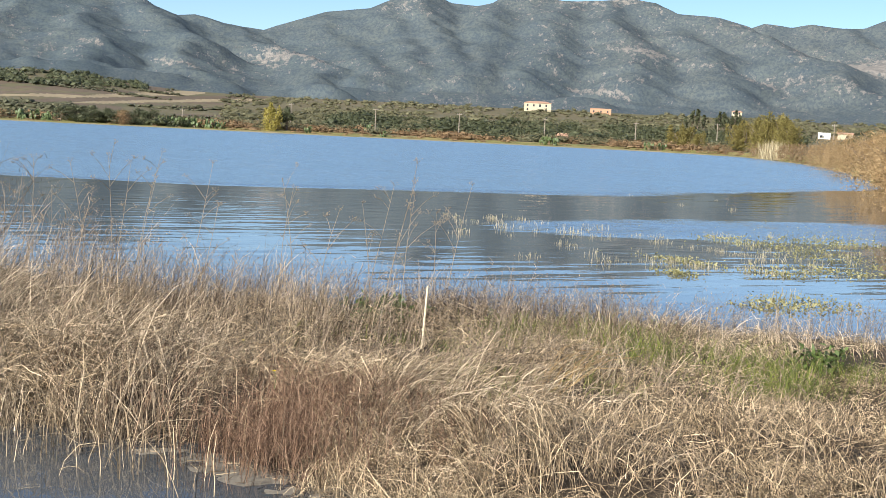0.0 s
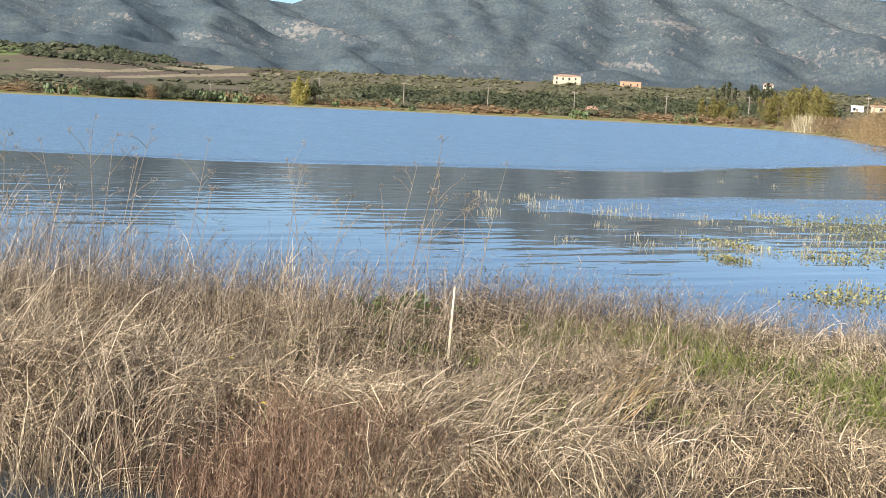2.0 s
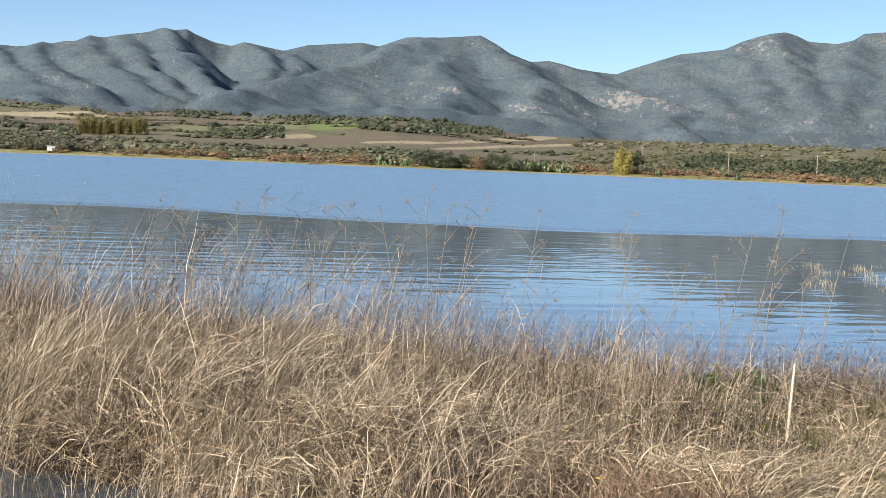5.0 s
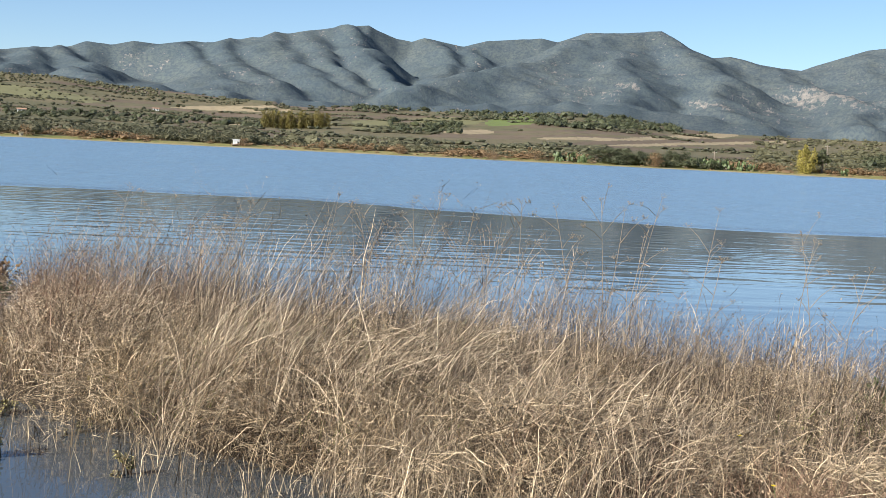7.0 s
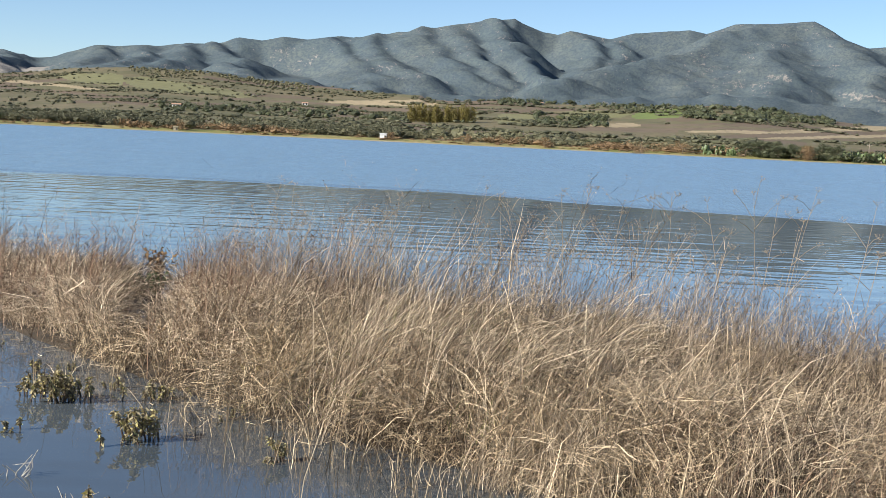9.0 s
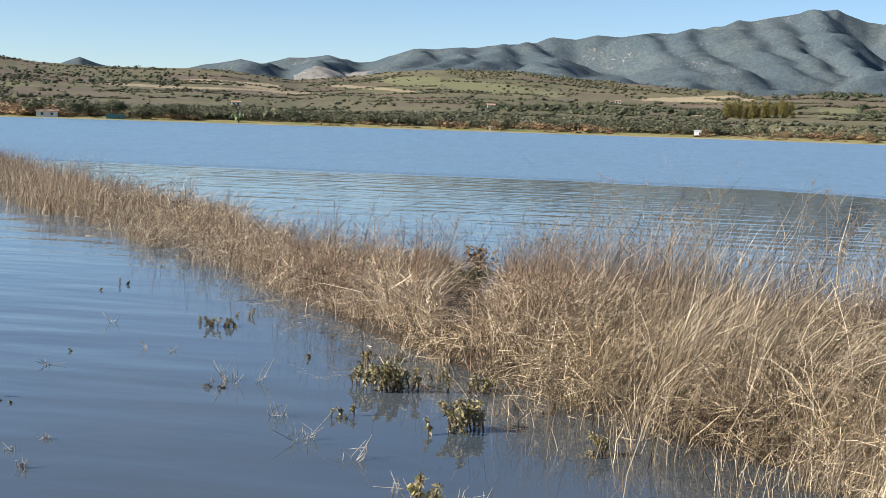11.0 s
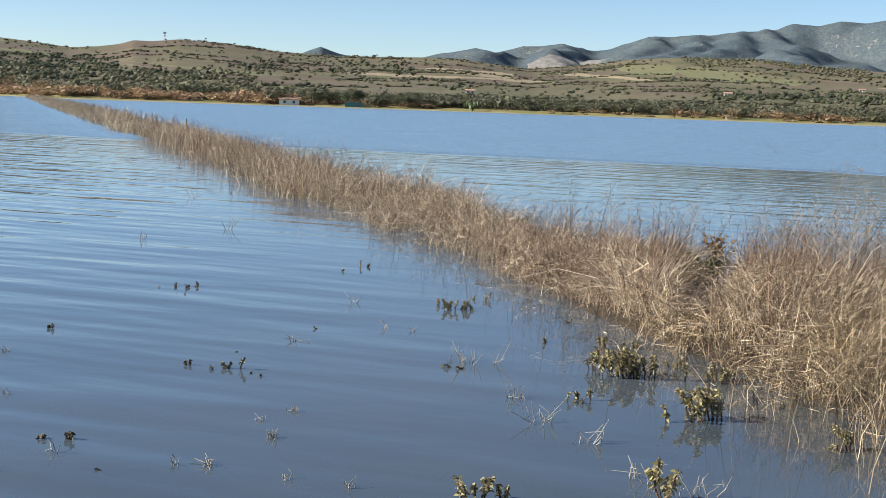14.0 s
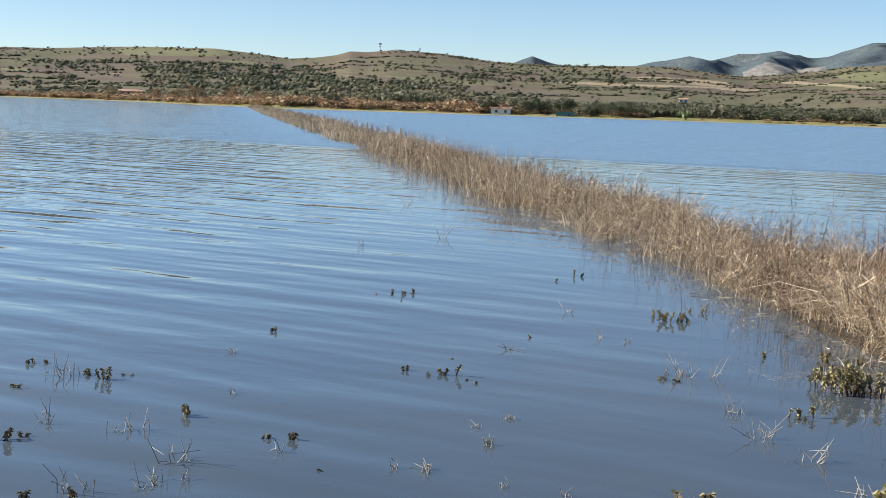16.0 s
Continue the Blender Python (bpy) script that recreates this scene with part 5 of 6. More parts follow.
def house(name, az, r, z, w, d, h, wall, label, windows, roof_h=1.2, hipped=False, category="house", turn=0.0):
    """Walls with window openings filled by dark panes in frames, and a tiled roof with eaves."""
    x, y = (float(v) for v in polar(az, r))
    if z is None:
        z = float(ground_z(np.array([az]), np.array([r]))[0]) - 0.2
    top = holder(name, x, y, z, label, category, "", az + turn)
    part("wall", *box(-w / 2, 0, 0, w / 2, d, h), wall, top)
    e = 0.35
    if roof_h:
        i = w * 0.22 if hipped else 0.0
        V = np.array([(-w / 2 - e, -e, h), (w / 2 + e, -e, h), (w / 2 + e, d + e, h), (-w / 2 - e, d + e, h), (-w / 2 - e + i, d / 2, h + roof_h), (w / 2 + e - i, d / 2, h + roof_h),
                      (-w / 2 - e, -e, h - 0.15), (w / 2 + e, -e, h - 0.15), (w / 2 + e, d + e, h - 0.15), (-w / 2 - e, d + e, h - 0.15)], float)
        F = np.array([(0, 1, 5, 4), (2, 3, 4, 5), (0, 4, 3, 3), (1, 2, 5, 5), (0, 6, 7, 1), (1, 7, 8, 2), (2, 8, 9, 3), (3, 9, 6, 0), (6, 9, 8, 7)])
        F3 = np.concatenate([F[:, [0, 1, 2]], F[:, [0, 2, 3]][[k for k in range(9) if F[k, 2] != F[k, 3]]]])
        part("roof", V, F3, TILE, top, "low-pitched terracotta tiled roof")
    else:
        part("roof", *box(-w / 2 - 0.15, -0.15, h, w / 2 + 0.15, d + 0.15, h + 0.18), wall, top)
    for wx, wz, ww, wh in windows:
        win = part("window", *box(wx - ww / 2 - 0.1, -0.06, wz - 0.1, wx + ww / 2 + 0.1, 0.02, wz + wh + 0.1), TIMBER, top, "dark window in a brown frame")
        part("pane", *box(wx - ww / 2, -0.09, wz, wx + ww / 2, -0.05, wz + wh), DARK_GLASS, win)
    return top


def build_houses():
    house("farmhouse", -31.5, 850, 18.0, 16.5, 9, 5.2, CREAM, "cream two-storey farmhouse with a tiled roof on the plain",
          [(-6.2, 3.0, 0.9, 1.2), (-2.4, 3.0, 0.9, 1.2), (1.4, 2.7, 1.1, 1.6), (5.2, 3.0, 0.9, 1.2), (-6.2, 0.6, 0.9, 1.2), (5.2, 0.6, 0.9, 1.2)], 1.1, True)
    house("farmhouse", -34.1, 842, 16.6, 12.6, 8, 4.6, PEACH, "peach-orange house with a flat roof on the plain",
          [(-4.2, 2.4, 0.8, 1.1), (0.2, 2.4, 0.8, 1.1), (4.2, 2.4, 0.8, 1.1)], 0)
    house("farm_shed", -32.7, 430, None, 5, 4, 1.5, WHITE, "low stone shed with a tiled roof among bushes", [(1.0, 0.2, 0.9, 1.1)], 1.1, False, "shed")
    house("white_shed", -43.1, 590, None, 5.0, 4.0, 2.6, WHITE, "white flat-roofed shed near the shore", [(-1.2, 0.8, 1.0, 0.9)], 0, False, "shed")
    house("pump_house", -43.9, 590, None, 6.0, 4, 2.5, CREAM, "small cream-coloured shed with a tiled roof near the shore", [(1.0, 0.8, 1.0, 0.9)], 0.6, False, "shed")
    house("white_hut", 2.73, 364, None, 1.8, 1.6, 1.7, WHITE, "small white block hut on the far shore", [(0.5, 0.8, 0.3, 0.4)], 0, False, "hut")
    house("white_hut", 11.2, 360, None, 1.1, 1.0, 1.1, CREAM, "tiny pale hut at the water's edge", [(0.2, 0.5, 0.25, 0.3)], 0, False, "hut")
    house("greenhouse", 29.15, 364, None, 5.2, 3.0, 1.7, WHITE, "white shed with a pale corrugated roof among trees", [(-1.2, 0.7, 0.5, 0.5), (1.2, 0.7, 0.5, 0.5)], 0.5, False, "shed")
    house("tool_shed", 26.5, 362, None, 4.6, 2.6, 1.2, TEAL, "low teal sheet-metal shed among trees by the shore", [(1.0, 0.4, 0.5, 0.4)], 0, False, "shed")
    # a white house; the cream wall colour stands for the shade on it
    house("farmhouse", -39.6, 845, 20.5, 6.0, 5, 2.6, CREAM, "small house with a tiled roof behind cypresses, white walls darkened for shade", [(-1.8, 1.2, 0.9, 1.1), (1.4, 1.2, 0.9, 1.1)], 0.8, True)
    for az, u, w in ((-3.72, 0.97, 3), (6.0, 0.62, 4), (11.2, 0.42, 5), (21.7, 0.36, 5), (44.8, 0.5, 4), (36.3, 0.48, 4)):
        d, rm = float(lake_r(np.array([az]))[0]), float(crest_r(np.array([az]))[0])
        house("cottage", az, d + (rm - d) * u, None, w, w * 0.8, 0.45 * w, WHITE, "small white cottage with a tiled roof among fields", [(-w / 4, 0.15 * w, 0.9, 0.9), (w / 4, 0.15 * w, 0.9, 0.9)], 0.14 * w)
    house("farmhouse", 44.2, 660, None, 12, 6, 2.0, PINK, "long pinkish farm building with a tiled roof on the hill", [(-4, 0.6, 1.0, 1.1), (-1.2, 0.6, 1.0, 1.1), (1.6, 0.6, 1.0, 1.1), (4.2, 0.6, 1.0, 1.1)], 0.9)


build_houses()


def build_poles():
    for k, (az, r, h) in enumerate(((-21.31, 396, 7.6), (-24.81, 396, 7.4), (-28.29, 396, 7.2), (-31.85, 396, 7.0), (-35.6, 396, 7.0), (-38.9, 426, 7.4), (-43.5, 386, 7.0), (-16.9, 396, 4.5))):
        x, y = (float(v) for v in polar(az, r))
        z = float(ground_z(np.array([az]), np.array([r]))[0]) - 0.2
        top = holder("utility_pole", x, y, z, "pale weathered wooden utility pole", "utility pole", "poles across the plain", az)
        part("pole", *tube([(0, 0, 0), (0, 0, h * 0.5), (0, 0, h)], [0.17, 0.15, 0.12]), TIMBER, top)
        part("crossarm", *box(-0.7, -0.06, h - 0.5, 0.7, 0.06, h - 0.36), TIMBER, top)
        for dx in (-0.6, 0.6):
            part("insulator", *tube([(dx, 0, h - 0.36), (dx, 0, h - 0.2)], [0.05, 0.04]), STEEL, top)
    # the mast and the antenna on the hill
    for az, h, dish, label in ((34.18, 11.5, 1.5, "grey lattice radio mast on the hilltop"), (32.55, 6.0, 1.2, "short antenna pole on the hill")):
        r = 1480.0
        x, y = (float(v) for v in polar(az, r))
        z = float(ground_z(np.array([az]), np.array([r]))[0]) - 0.3
        top = holder("radio_mast", x, y, z, label, "mast", "", az)
        part("pole", *tube([(0, 0, 0), (0, 0, h * 0.6), (0, 0, h)], [0.45, 0.35, 0.2]), STEEL, top)
        part("antenna_panel", *box(-dish, -0.2, h * 0.72, dish, 0.2, h * 0.86), STEEL, top)
        part("antenna_panel", *box(-dish * 0.6, -0.2, h * 0.5, dish * 0.6, 0.2, h * 0.58), STEEL, top)


build_poles()
# ---- things on the bank and in the water ----
CANE = two_scale("pale_cane", (0.62, 0.5, 0.32), (0.72, 0.6, 0.4), (0.4, 0.3, 0.18), 4.0, 40.0, 0.6, 0.2, 0.002)
TWIG = plain("bleached_twig", (0.42, 0.37, 0.3), 0.8, 0.2, 30.0, 0.4)
DRY_STEM = plain("dry_stem", (0.3, 0.24, 0.17), 0.8, 0.2, 25.0, 0.4)
MARSH_LEAF = island_tinted("marsh_leaves", [(0.0, (0.13, 0.1, 0.065)), (0.5, (0.31, 0.25, 0.15)), (0.85, (0.42, 0.35, 0.17)), (1.0, (0.6, 0.52, 0.17))], 0.6, 0.3, 0.2)
DARK_SPROUT = island_tinted("dark_sprout_leaves", [(0.0, (0.05, 0.036, 0.022)), (0.6, (0.14, 0.105, 0.06)), (1.0, (0.4, 0.35, 0.13))], 0.6, 0.3, 0.1)
BUSH_LEAF = island_tinted("bush_leaves", [(0.0, (0.03, 0.045, 0.01)), (0.5, (0.07, 0.1, 0.022)), (1.0, (0.15, 0.2, 0.05))], 0.5, 0.4, 0.2)
DARK_STEM = plain("wet_stem", (0.1, 0.07, 0.045), 0.6, 0.3, 30.0, 0.4)
PALE_REED = island_tinted("pale_reed_leaves", [(0.0, (0.2, 0.165, 0.1)), (0.5, (0.38, 0.325, 0.21)), (1.0, (0.62, 0.54, 0.38))], 0.6, 0.3, 0.25)
YELLOW_LEAF = island_tinted("yellow_green_leaves", [(0.0, (0.16, 0.145, 0.05)), (0.5, (0.29, 0.26, 0.1)), (1.0, (0.44, 0.4, 0.2))], 0.6, 0.3, 0.25)


def stake(x, y, z, tx, ty, h, radius, label):
    top = holder("garden_stake", x, y, z, label, "stake")
    k = np.linspace(0, 1, 9)
    part("cane", *tube([(tx * f, ty * f, h * f) for f in k], radius * (1 - 0.25 * k), 8), CANE, top)
    for f in (0.2, 0.45, 0.7, 0.92):
        part("node", *tube([(tx * f, ty * f, h * f - 0.008), (tx * f, ty * f, h * f), (tx * f, ty * f, h * f + 0.008)], np.array([0.9, 1.2, 0.9]) * radius * (1 - 0.2 * f), 8), CANE, top)


stake(4.75, 9.2, 0.1, 0.05, 0.02, 0.74, 0.0125, "thin pale cane stake leaning in the dry grass")
stake(1.15, 11.2, 0.15, -0.01, 0.02, 0.75, 0.008, "thin pale broken cane standing in the grass")
stake(-1.75, 15.0, 0.05, 0.01, 0.0, 0.75, 0.009, "thin pale broken cane standing among the reeds")


def umbel_stalk(x, y, h, lean, seed):
    """A tall dead fennel-like stalk: forked stem, side branches and dry umbels on fine rays."""
    rng = np.random.default_rng(seed)
    top = holder("dry_fennel", x, y, max(float(bank_z(np.array([x]), np.array([y]))[0]), 0) - 0.05, "tall dead fennel stalk with dry branching seed heads", "dry plant", "dead fennel on the bank")
    k = np.linspace(0, 1, 6)
    bow = rng.normal(0, 0.05, 2)
    line = np.stack([lean * h * k ** 1.5 + bow[0] * np.sin(3 * k), bow[1] * np.sin(2.5 * k), h * k], -1)
    part("stem", *tube(line, 0.005 * (1 - 0.6 * k), 5), DRY_STEM, top)
    tips = [line[-1]]
    for j in range(int(rng.integers(3, 7))):
        f = rng.uniform(0.45, 0.95)
        s = np.array([np.interp(f, k, line[:, c]) for c in range(3)])
        a, L = rng.uniform(0, 6.28), rng.uniform(0.12, 0.38)
        d = np.array((math.cos(a) * 0.75, math.sin(a) * 0.5, rng.uniform(0.3, 0.9)))
        e = s + d * L
        part("branch", *tube([s, (s + e) / 2 + (0, 0, 0.03), e + (0, 0, 0.02)], [0.0028, 0.0024, 0.0016], 4), DRY_STEM, top)
        tips.append(e)
    for e in tips:
        rays = []
        for _ in range(int(rng.integers(5, 10))):
            a, q = rng.uniform(0, 6.28), rng.uniform(0.01, 0.05)
            t = e + (math.cos(a) * q, math.sin(a) * q, rng.uniform(0.01, 0.05))
            rays += [tube([e, t], [0.001, 0.001], 3), tube([t - (0, 0, 0.004), t, t + (0, 0, 0.005)], [0.002, 0.0055, 0.002], 5)]
        tagged(part("umbel", *joined(rays), DRY_STEM, top), kind="stuff")


def build_stalks():
    rng = np.random.default_rng(31)
    spots = [(5.4, 12.0, 1.75), (4.6, 12.3, 1.6), (6.2, 11.8, 1.45), (3.6, 12.6, 1.7), (2.9, 12.9, 1.75), (2.0, 13.4, 1.7), (1.1, 13.8, 1.75), (0.2, 14.0, 1.7), (-0.8, 14.6, 1.6), (-1.8, 15.4, 1.7), (-2.3, 16.4, 1.75), (3.2, 13.2, 1.85), (2.4, 12.0, 1.6)]
    for j in range(26):
        s, k = rng.uniform(2.4, 6.4) / N, rng.uniform(0.45, 0.98)
        x, y = on_bank(np.array([s]), np.array([k]))
        spots.append((float(x[0]), float(y[0]), rng.uniform(1.15, 1.65)))
    for j, (x, y, h) in enumerate(spots):
        umbel_stalk(x, y, h * 0.95, rng.normal(0.1, 0.14), 500 + j)


build_stalks()


def leafy_bush(x, y, z, h, w, seed, label, leaf=None, name="green_bush"):
    rng = np.random.default_rng(seed)
    top = holder(name, x, y, z, label, "bush")
    stems, P, D = [], [], []
    for _ in range(14):
        a, q = rng.uniform(0, 6.28), rng.uniform(0.1, 0.5) * w
        e = np.array((math.cos(a) * q, math.sin(a) * q, h * rng.uniform(0.5, 1)))
        stems.append(tube([(0, 0, 0), e * (0.4, 0.4, 0.6), e], [0.006, 0.004, 0.002], 4))
        for f in np.linspace(0.25, 1, 46):
            d = rng.normal(size=3)
            d /= np.linalg.norm(d)
            P.append(e * (f, f, f) + d * 0.055), D.append(d + (0, 0, 0.6))
    tagged(part("stems", *joined(stems), DARK_STEM, top), kind="stuff")
    part("leaves", *leaves_at(rng, np.array(P), np.array(D), 0.018), leaf or BUSH_LEAF, top)


leafy_bush(4.8, 10.6, 0.12, 0.54, 0.7, 1, "small dark-green leafy bush in the dry grass")
leafy_bush(5.2, 10.5, 0.12, 0.48, 0.65, 2, "small dark-green leafy bush in the dry grass")
leafy_bush(7.5, 7.1, 0.2, 0.36, 0.6, 3, "low bright-green leafy plant in the grass")


MARSH_WEED_LEAF = island_tinted("yellow_weed_leaves", [(0.0, (0.2, 0.14, 0.05)), (0.5, (0.33, 0.26, 0.07)), (1.0, (0.46, 0.4, 0.1))], 0.7, 0.2, 0.2)
BROWN_LEAF = island_tinted("brown_dock_leaves", [(0.0, (0.06, 0.032, 0.014)), (0.5, (0.17, 0.095, 0.04)), (1.0, (0.32, 0.2, 0.09))], 0.7, 0.2, 0.15)
leafy_bush(-2.5, 12.7, 0.0, 0.34, 0.55, 4, "rust-brown withered leafy bush at the water's edge", BROWN_LEAF, "withered_bush")
leafy_bush(-2.75, 12.9, 0.0, 0.28, 0.45, 5, "rust-brown withered leafy bush at the water's edge", BROWN_LEAF, "withered_bush")
leafy_bush(-3.75, 17.7, 0.0, 0.3, 0.7, 6, "fresh green leafy bush in the gap between the reeds")
leafy_bush(-3.7, 17.9, 0.0, 0.62, 0.5, 7, "dark withered leafy bush in the gap between the reeds", BROWN_LEAF, "withered_bush")
leafy_bush(-1.5, 11.6, 0.0, 0.3, 0.5, 8, "yellow-green leafy weed at the foot of the dry grass", MARSH_WEED_LEAF, "yellow_weed")
leafy_bush(-1.1, 11.3, 0.0, 0.26, 0.5, 9, "yellow-green leafy weed at the foot of the dry grass", MARSH_WEED_LEAF, "yellow_weed")


def marsh_plant(name, x, y, stems, h, spread, seed, label, group, leaf=None):
    """Stubby stems that rise from the water, with whorls of fleshy leaves."""
    rng = np.random.default_rng(seed)
    top = holder(name, x, y, -0.06, label, "marsh plant", group)
    for _ in range(stems):
        a, q = rng.uniform(0, 6.28), abs(rng.normal(0, spread))
        b = np.array((math.cos(a) * q, math.sin(a) * q, 0))
        L = h * rng.uniform(0.45, 1.05) + 0.06
        e = b + (rng.normal(0, 0.22) * L, rng.normal(0, 0.22) * L, L)
        mid = (b + e) / 2 + rng.normal(0, 0.07, 3) * L
        st = part("stem", *tube([b, mid, e], [0.008, 0.007, 0.004], 5), DARK_STEM, top)
        n = int(16 + L * 150)
        f = rng.uniform(0.3, 1.0, n) ** 0.6
        p = b * ((1 - f) ** 2)[:, None] + (2 * mid - (b + e) / 2) * (2 * f * (1 - f))[:, None] + e * (f * f)[:, None]
        d = rng.normal(size=(n, 3)) * (1, 1, 0.5) + (0, 0, rng.uniform(-0.2, 0.8))
        d /= np.linalg.norm(d, axis=1, keepdims=True)
        w = np.cross(d, rng.normal(size=(n, 3)))
        w /= np.linalg.norm(w, axis=1, keepdims=True)
        s = rng.uniform(0.3, 0.75, n)[:, None] * min(max(0.34 * L, 0.04), 0.07)
        droop = np.stack([0 * f, 0 * f, -0.35 * s[:, 0]], -1)
        V = np.stack([p, p + d * s * 0.5 - w * s * 0.26, p + d * s + droop, p + d * s * 0.5 + w * s * 0.26], 1).reshape(-1, 3)
        part("leaves", V, np.arange(n)[:, None] * 4 + np.arange(4)[None], leaf or MARSH_LEAF, st)
    return top


def twig(x, y, size, seed):
    rng = np.random.default_rng(seed)
    top = holder("dead_twig", x, y, 0, "bleached dead twigs sticking out of the water", "twig", "twigs in the shallows")
    for _ in range(int(rng.integers(3, 8))):
        b = np.array((*rng.normal(0, 0.1 * size, 2), -0.04))
        a, L = rng.uniform(0, 6.28), size * rng.uniform(0.3, 0.9)
        e = b + (math.cos(a) * L * 0.6, math.sin(a) * L * 0.4, L * rng.uniform(0.3, 0.9) + 0.04)
        st = part("stem", *tube([b, b * 0.5 + e * 0.5 + rng.normal(0, 0.02, 3), e], [0.004, 0.0035, 0.002], 4), TWIG, top)
        if rng.uniform() < 0.5:
            part("shoot", *tube([b * 0.4 + e * 0.6, b * 0.4 + e * 0.6 + rng.normal(0, 0.07, 3)], [0.0025, 0.0015], 4), TWIG, st)


# place, stems, height and spread of the weeds in the flooded ground
WEEDS_BANK = (
    (-5.83, 13.58, 3, 0.08, 0.036), (-5.61, 13.34, 5, 0.12, 0.059), (-5.46, 13.38, 5, 0.11, 0.059), (-5.35, 13.36, 2, 0.06, 0.030), (-5.55, 14.11, 4, 0.11, 0.050), (-3.25, 10.88, 7, 0.21, 0.056),
    (-3.09, 10.8, 6, 0.23, 0.055), (-2.96, 10.76, 10, 0.27, 0.064), (-2.86, 10.82, 8, 0.24, 0.055), (-3.49, 11.86, 5, 0.17, 0.081), (-3.27, 12.09, 4, 0.15, 0.072), (-2.7, 11.38, 5, 0.11, 0.077),
    (-2.32, 10.96, 7, 0.16, 0.083),
)
WEEDS_OPEN = (
    (-2.22, 11.06, 5, 0.12, 0.065), (-2.23, 9.46, 5, 0.14, 0.056), (-2.15, 9.57, 5, 0.28, 0.048), (-2.03, 9.55, 6, 0.24, 0.048), (-3.07, 9.59, 3, 0.07, 0.033), (-3.02, 9.75, 3, 0.10, 0.025),
    (-1.63, 10.4, 4, 0.10, 0.052), (-1.04, 9.13, 4, 0.20, 0.019), (-1.15, 9.08, 2, 0.09, 0.011), (-1.86, 7.34, 4, 0.31, 0.019), (-2.77, 6.91, 4, 0.16, 0.031), (-2.66, 6.96, 3, 0.14, 0.018),
    (-2.82, 6.84, 2, 0.10, 0.012),
)
SPROUTS_NEAR = (
    (-7.99, 16.15, 2, 0.13, 0.030), (-7.98, 15.44, 1, 0.06, 0.014), (-4.23, 13.18, 2, 0.08, 0.023), (-4.12, 12.01, 1, 0.07, 0.010), (-4.05, 11.94, 1, 0.09, 0.010), (-4.38, 10.35, 2, 0.05, 0.023),
    (-4.24, 10.33, 2, 0.06, 0.014), (-6.19, 9.29, 2, 0.07, 0.018), (-5.92, 9.28, 2, 0.05, 0.018), (-5.88, 9.36, 3, 0.15, 0.018), (-5.6, 9.25, 1, 0.02, 0.009), (-5.51, 9.21, 1, 0.03, 0.009),
    (-6.18, 11.44, 1, 0.06, 0.005), (-6.18, 9.97, 1, 0.02, 0.014), (-8.93, 12.83, 1, 0.03, 0.019), (-8.83, 13.05, 2, 0.06, 0.026),
)
SPROUTS_FAR = (
    (-8.74, 13.08, 3, 0.07, 0.039), (-8.69, 13.2, 2, 0.08, 0.026), (-8.71, 7.56, 2, 0.06, 0.014), (-8.62, 7.64, 2, 0.04, 0.014), (-8.02, 7.51, 3, 0.06, 0.027), (-7.81, 7.46, 3, 0.15, 0.013),
    (-7.8, 7.67, 2, 0.04, 0.022), (-8.12, 6.84, 3, 0.05, 0.022), (-6.93, 5.75, 3, 0.16, 0.015), (-6.88, 5.86, 2, 0.07, 0.015), (-6.48, 6.92, 3, 0.14, 0.016), (-8.25, 10.09, 2, 0.09, 0.011),
    (-5.67, 6.79, 2, 0.04, 0.015), (-5.54, 6.86, 3, 0.08, 0.018), (-4.95, 6.37, 1, 0.02, 0.007), (-5.79, 4.91, 2, 0.09, 0.012), (-5.58, 5.05, 3, 0.12, 0.015),
)
TWIGS_BANK = (
    (-5.63, 11.85, 0.25), (-5.38, 11.81, 0.12), (-4.47, 10.53, 0.16), (-4.37, 10.59, 0.32), (-4.32, 10.67, 0.22), (-4.11, 10.73, 0.27), (-3.49, 9.5, 0.19), (-3.09, 8.77, 0.26),
    (-3.07, 8.93, 0.20), (-2.61, 8.44, 0.25), (-6.04, 10.71, 0.12), (-4.43, 7.49, 0.11), (-4.66, 8.26, 0.08), (-4.75, 7.91, 0.08), (-4.46, 6.79, 0.11), (-2.11, 7.77, 0.27),
    (-2.02, 7.68, 0.19), (-1.72, 7.49, 0.29), (-1.66, 7.59, 0.26), (-16.2, 24.72, 0.50), (-11.99, 19.23, 0.53), (-12.2, 17.14, 0.24), (-6.65, 13.15, 0.28),
)
TWIGS_OPEN = (
    (-3.9, 6.74, 0.08), (-8.18, 7.35, 0.31), (-8.21, 7.46, 0.37), (-8.04, 7.38, 0.31), (-7.22, 6.38, 0.23), (-7.06, 6.19, 0.22), (-5.73, 5.96, 0.31), (-5.74, 6.04, 0.24),
    (-5.48, 5.61, 0.22), (-5.42, 5.73, 0.15), (-6.46, 6.43, 0.17), (-6.52, 6.32, 0.17), (-5.76, 5.17, 0.22), (-5.69, 5.23, 0.22), (-6.72, 7.7, 0.12), (-7.79, 8.97, 0.08),
    (-4.47, 7.57, 0.09), (-5.37, 6.58, 0.16), (-5.51, 5.48, 0.11), (-4.72, 8.27, 0.08), (-3.5, 6.75, 0.11), (-4.43, 6.74, 0.11), (-4.6, 6.68, 0.08),
)


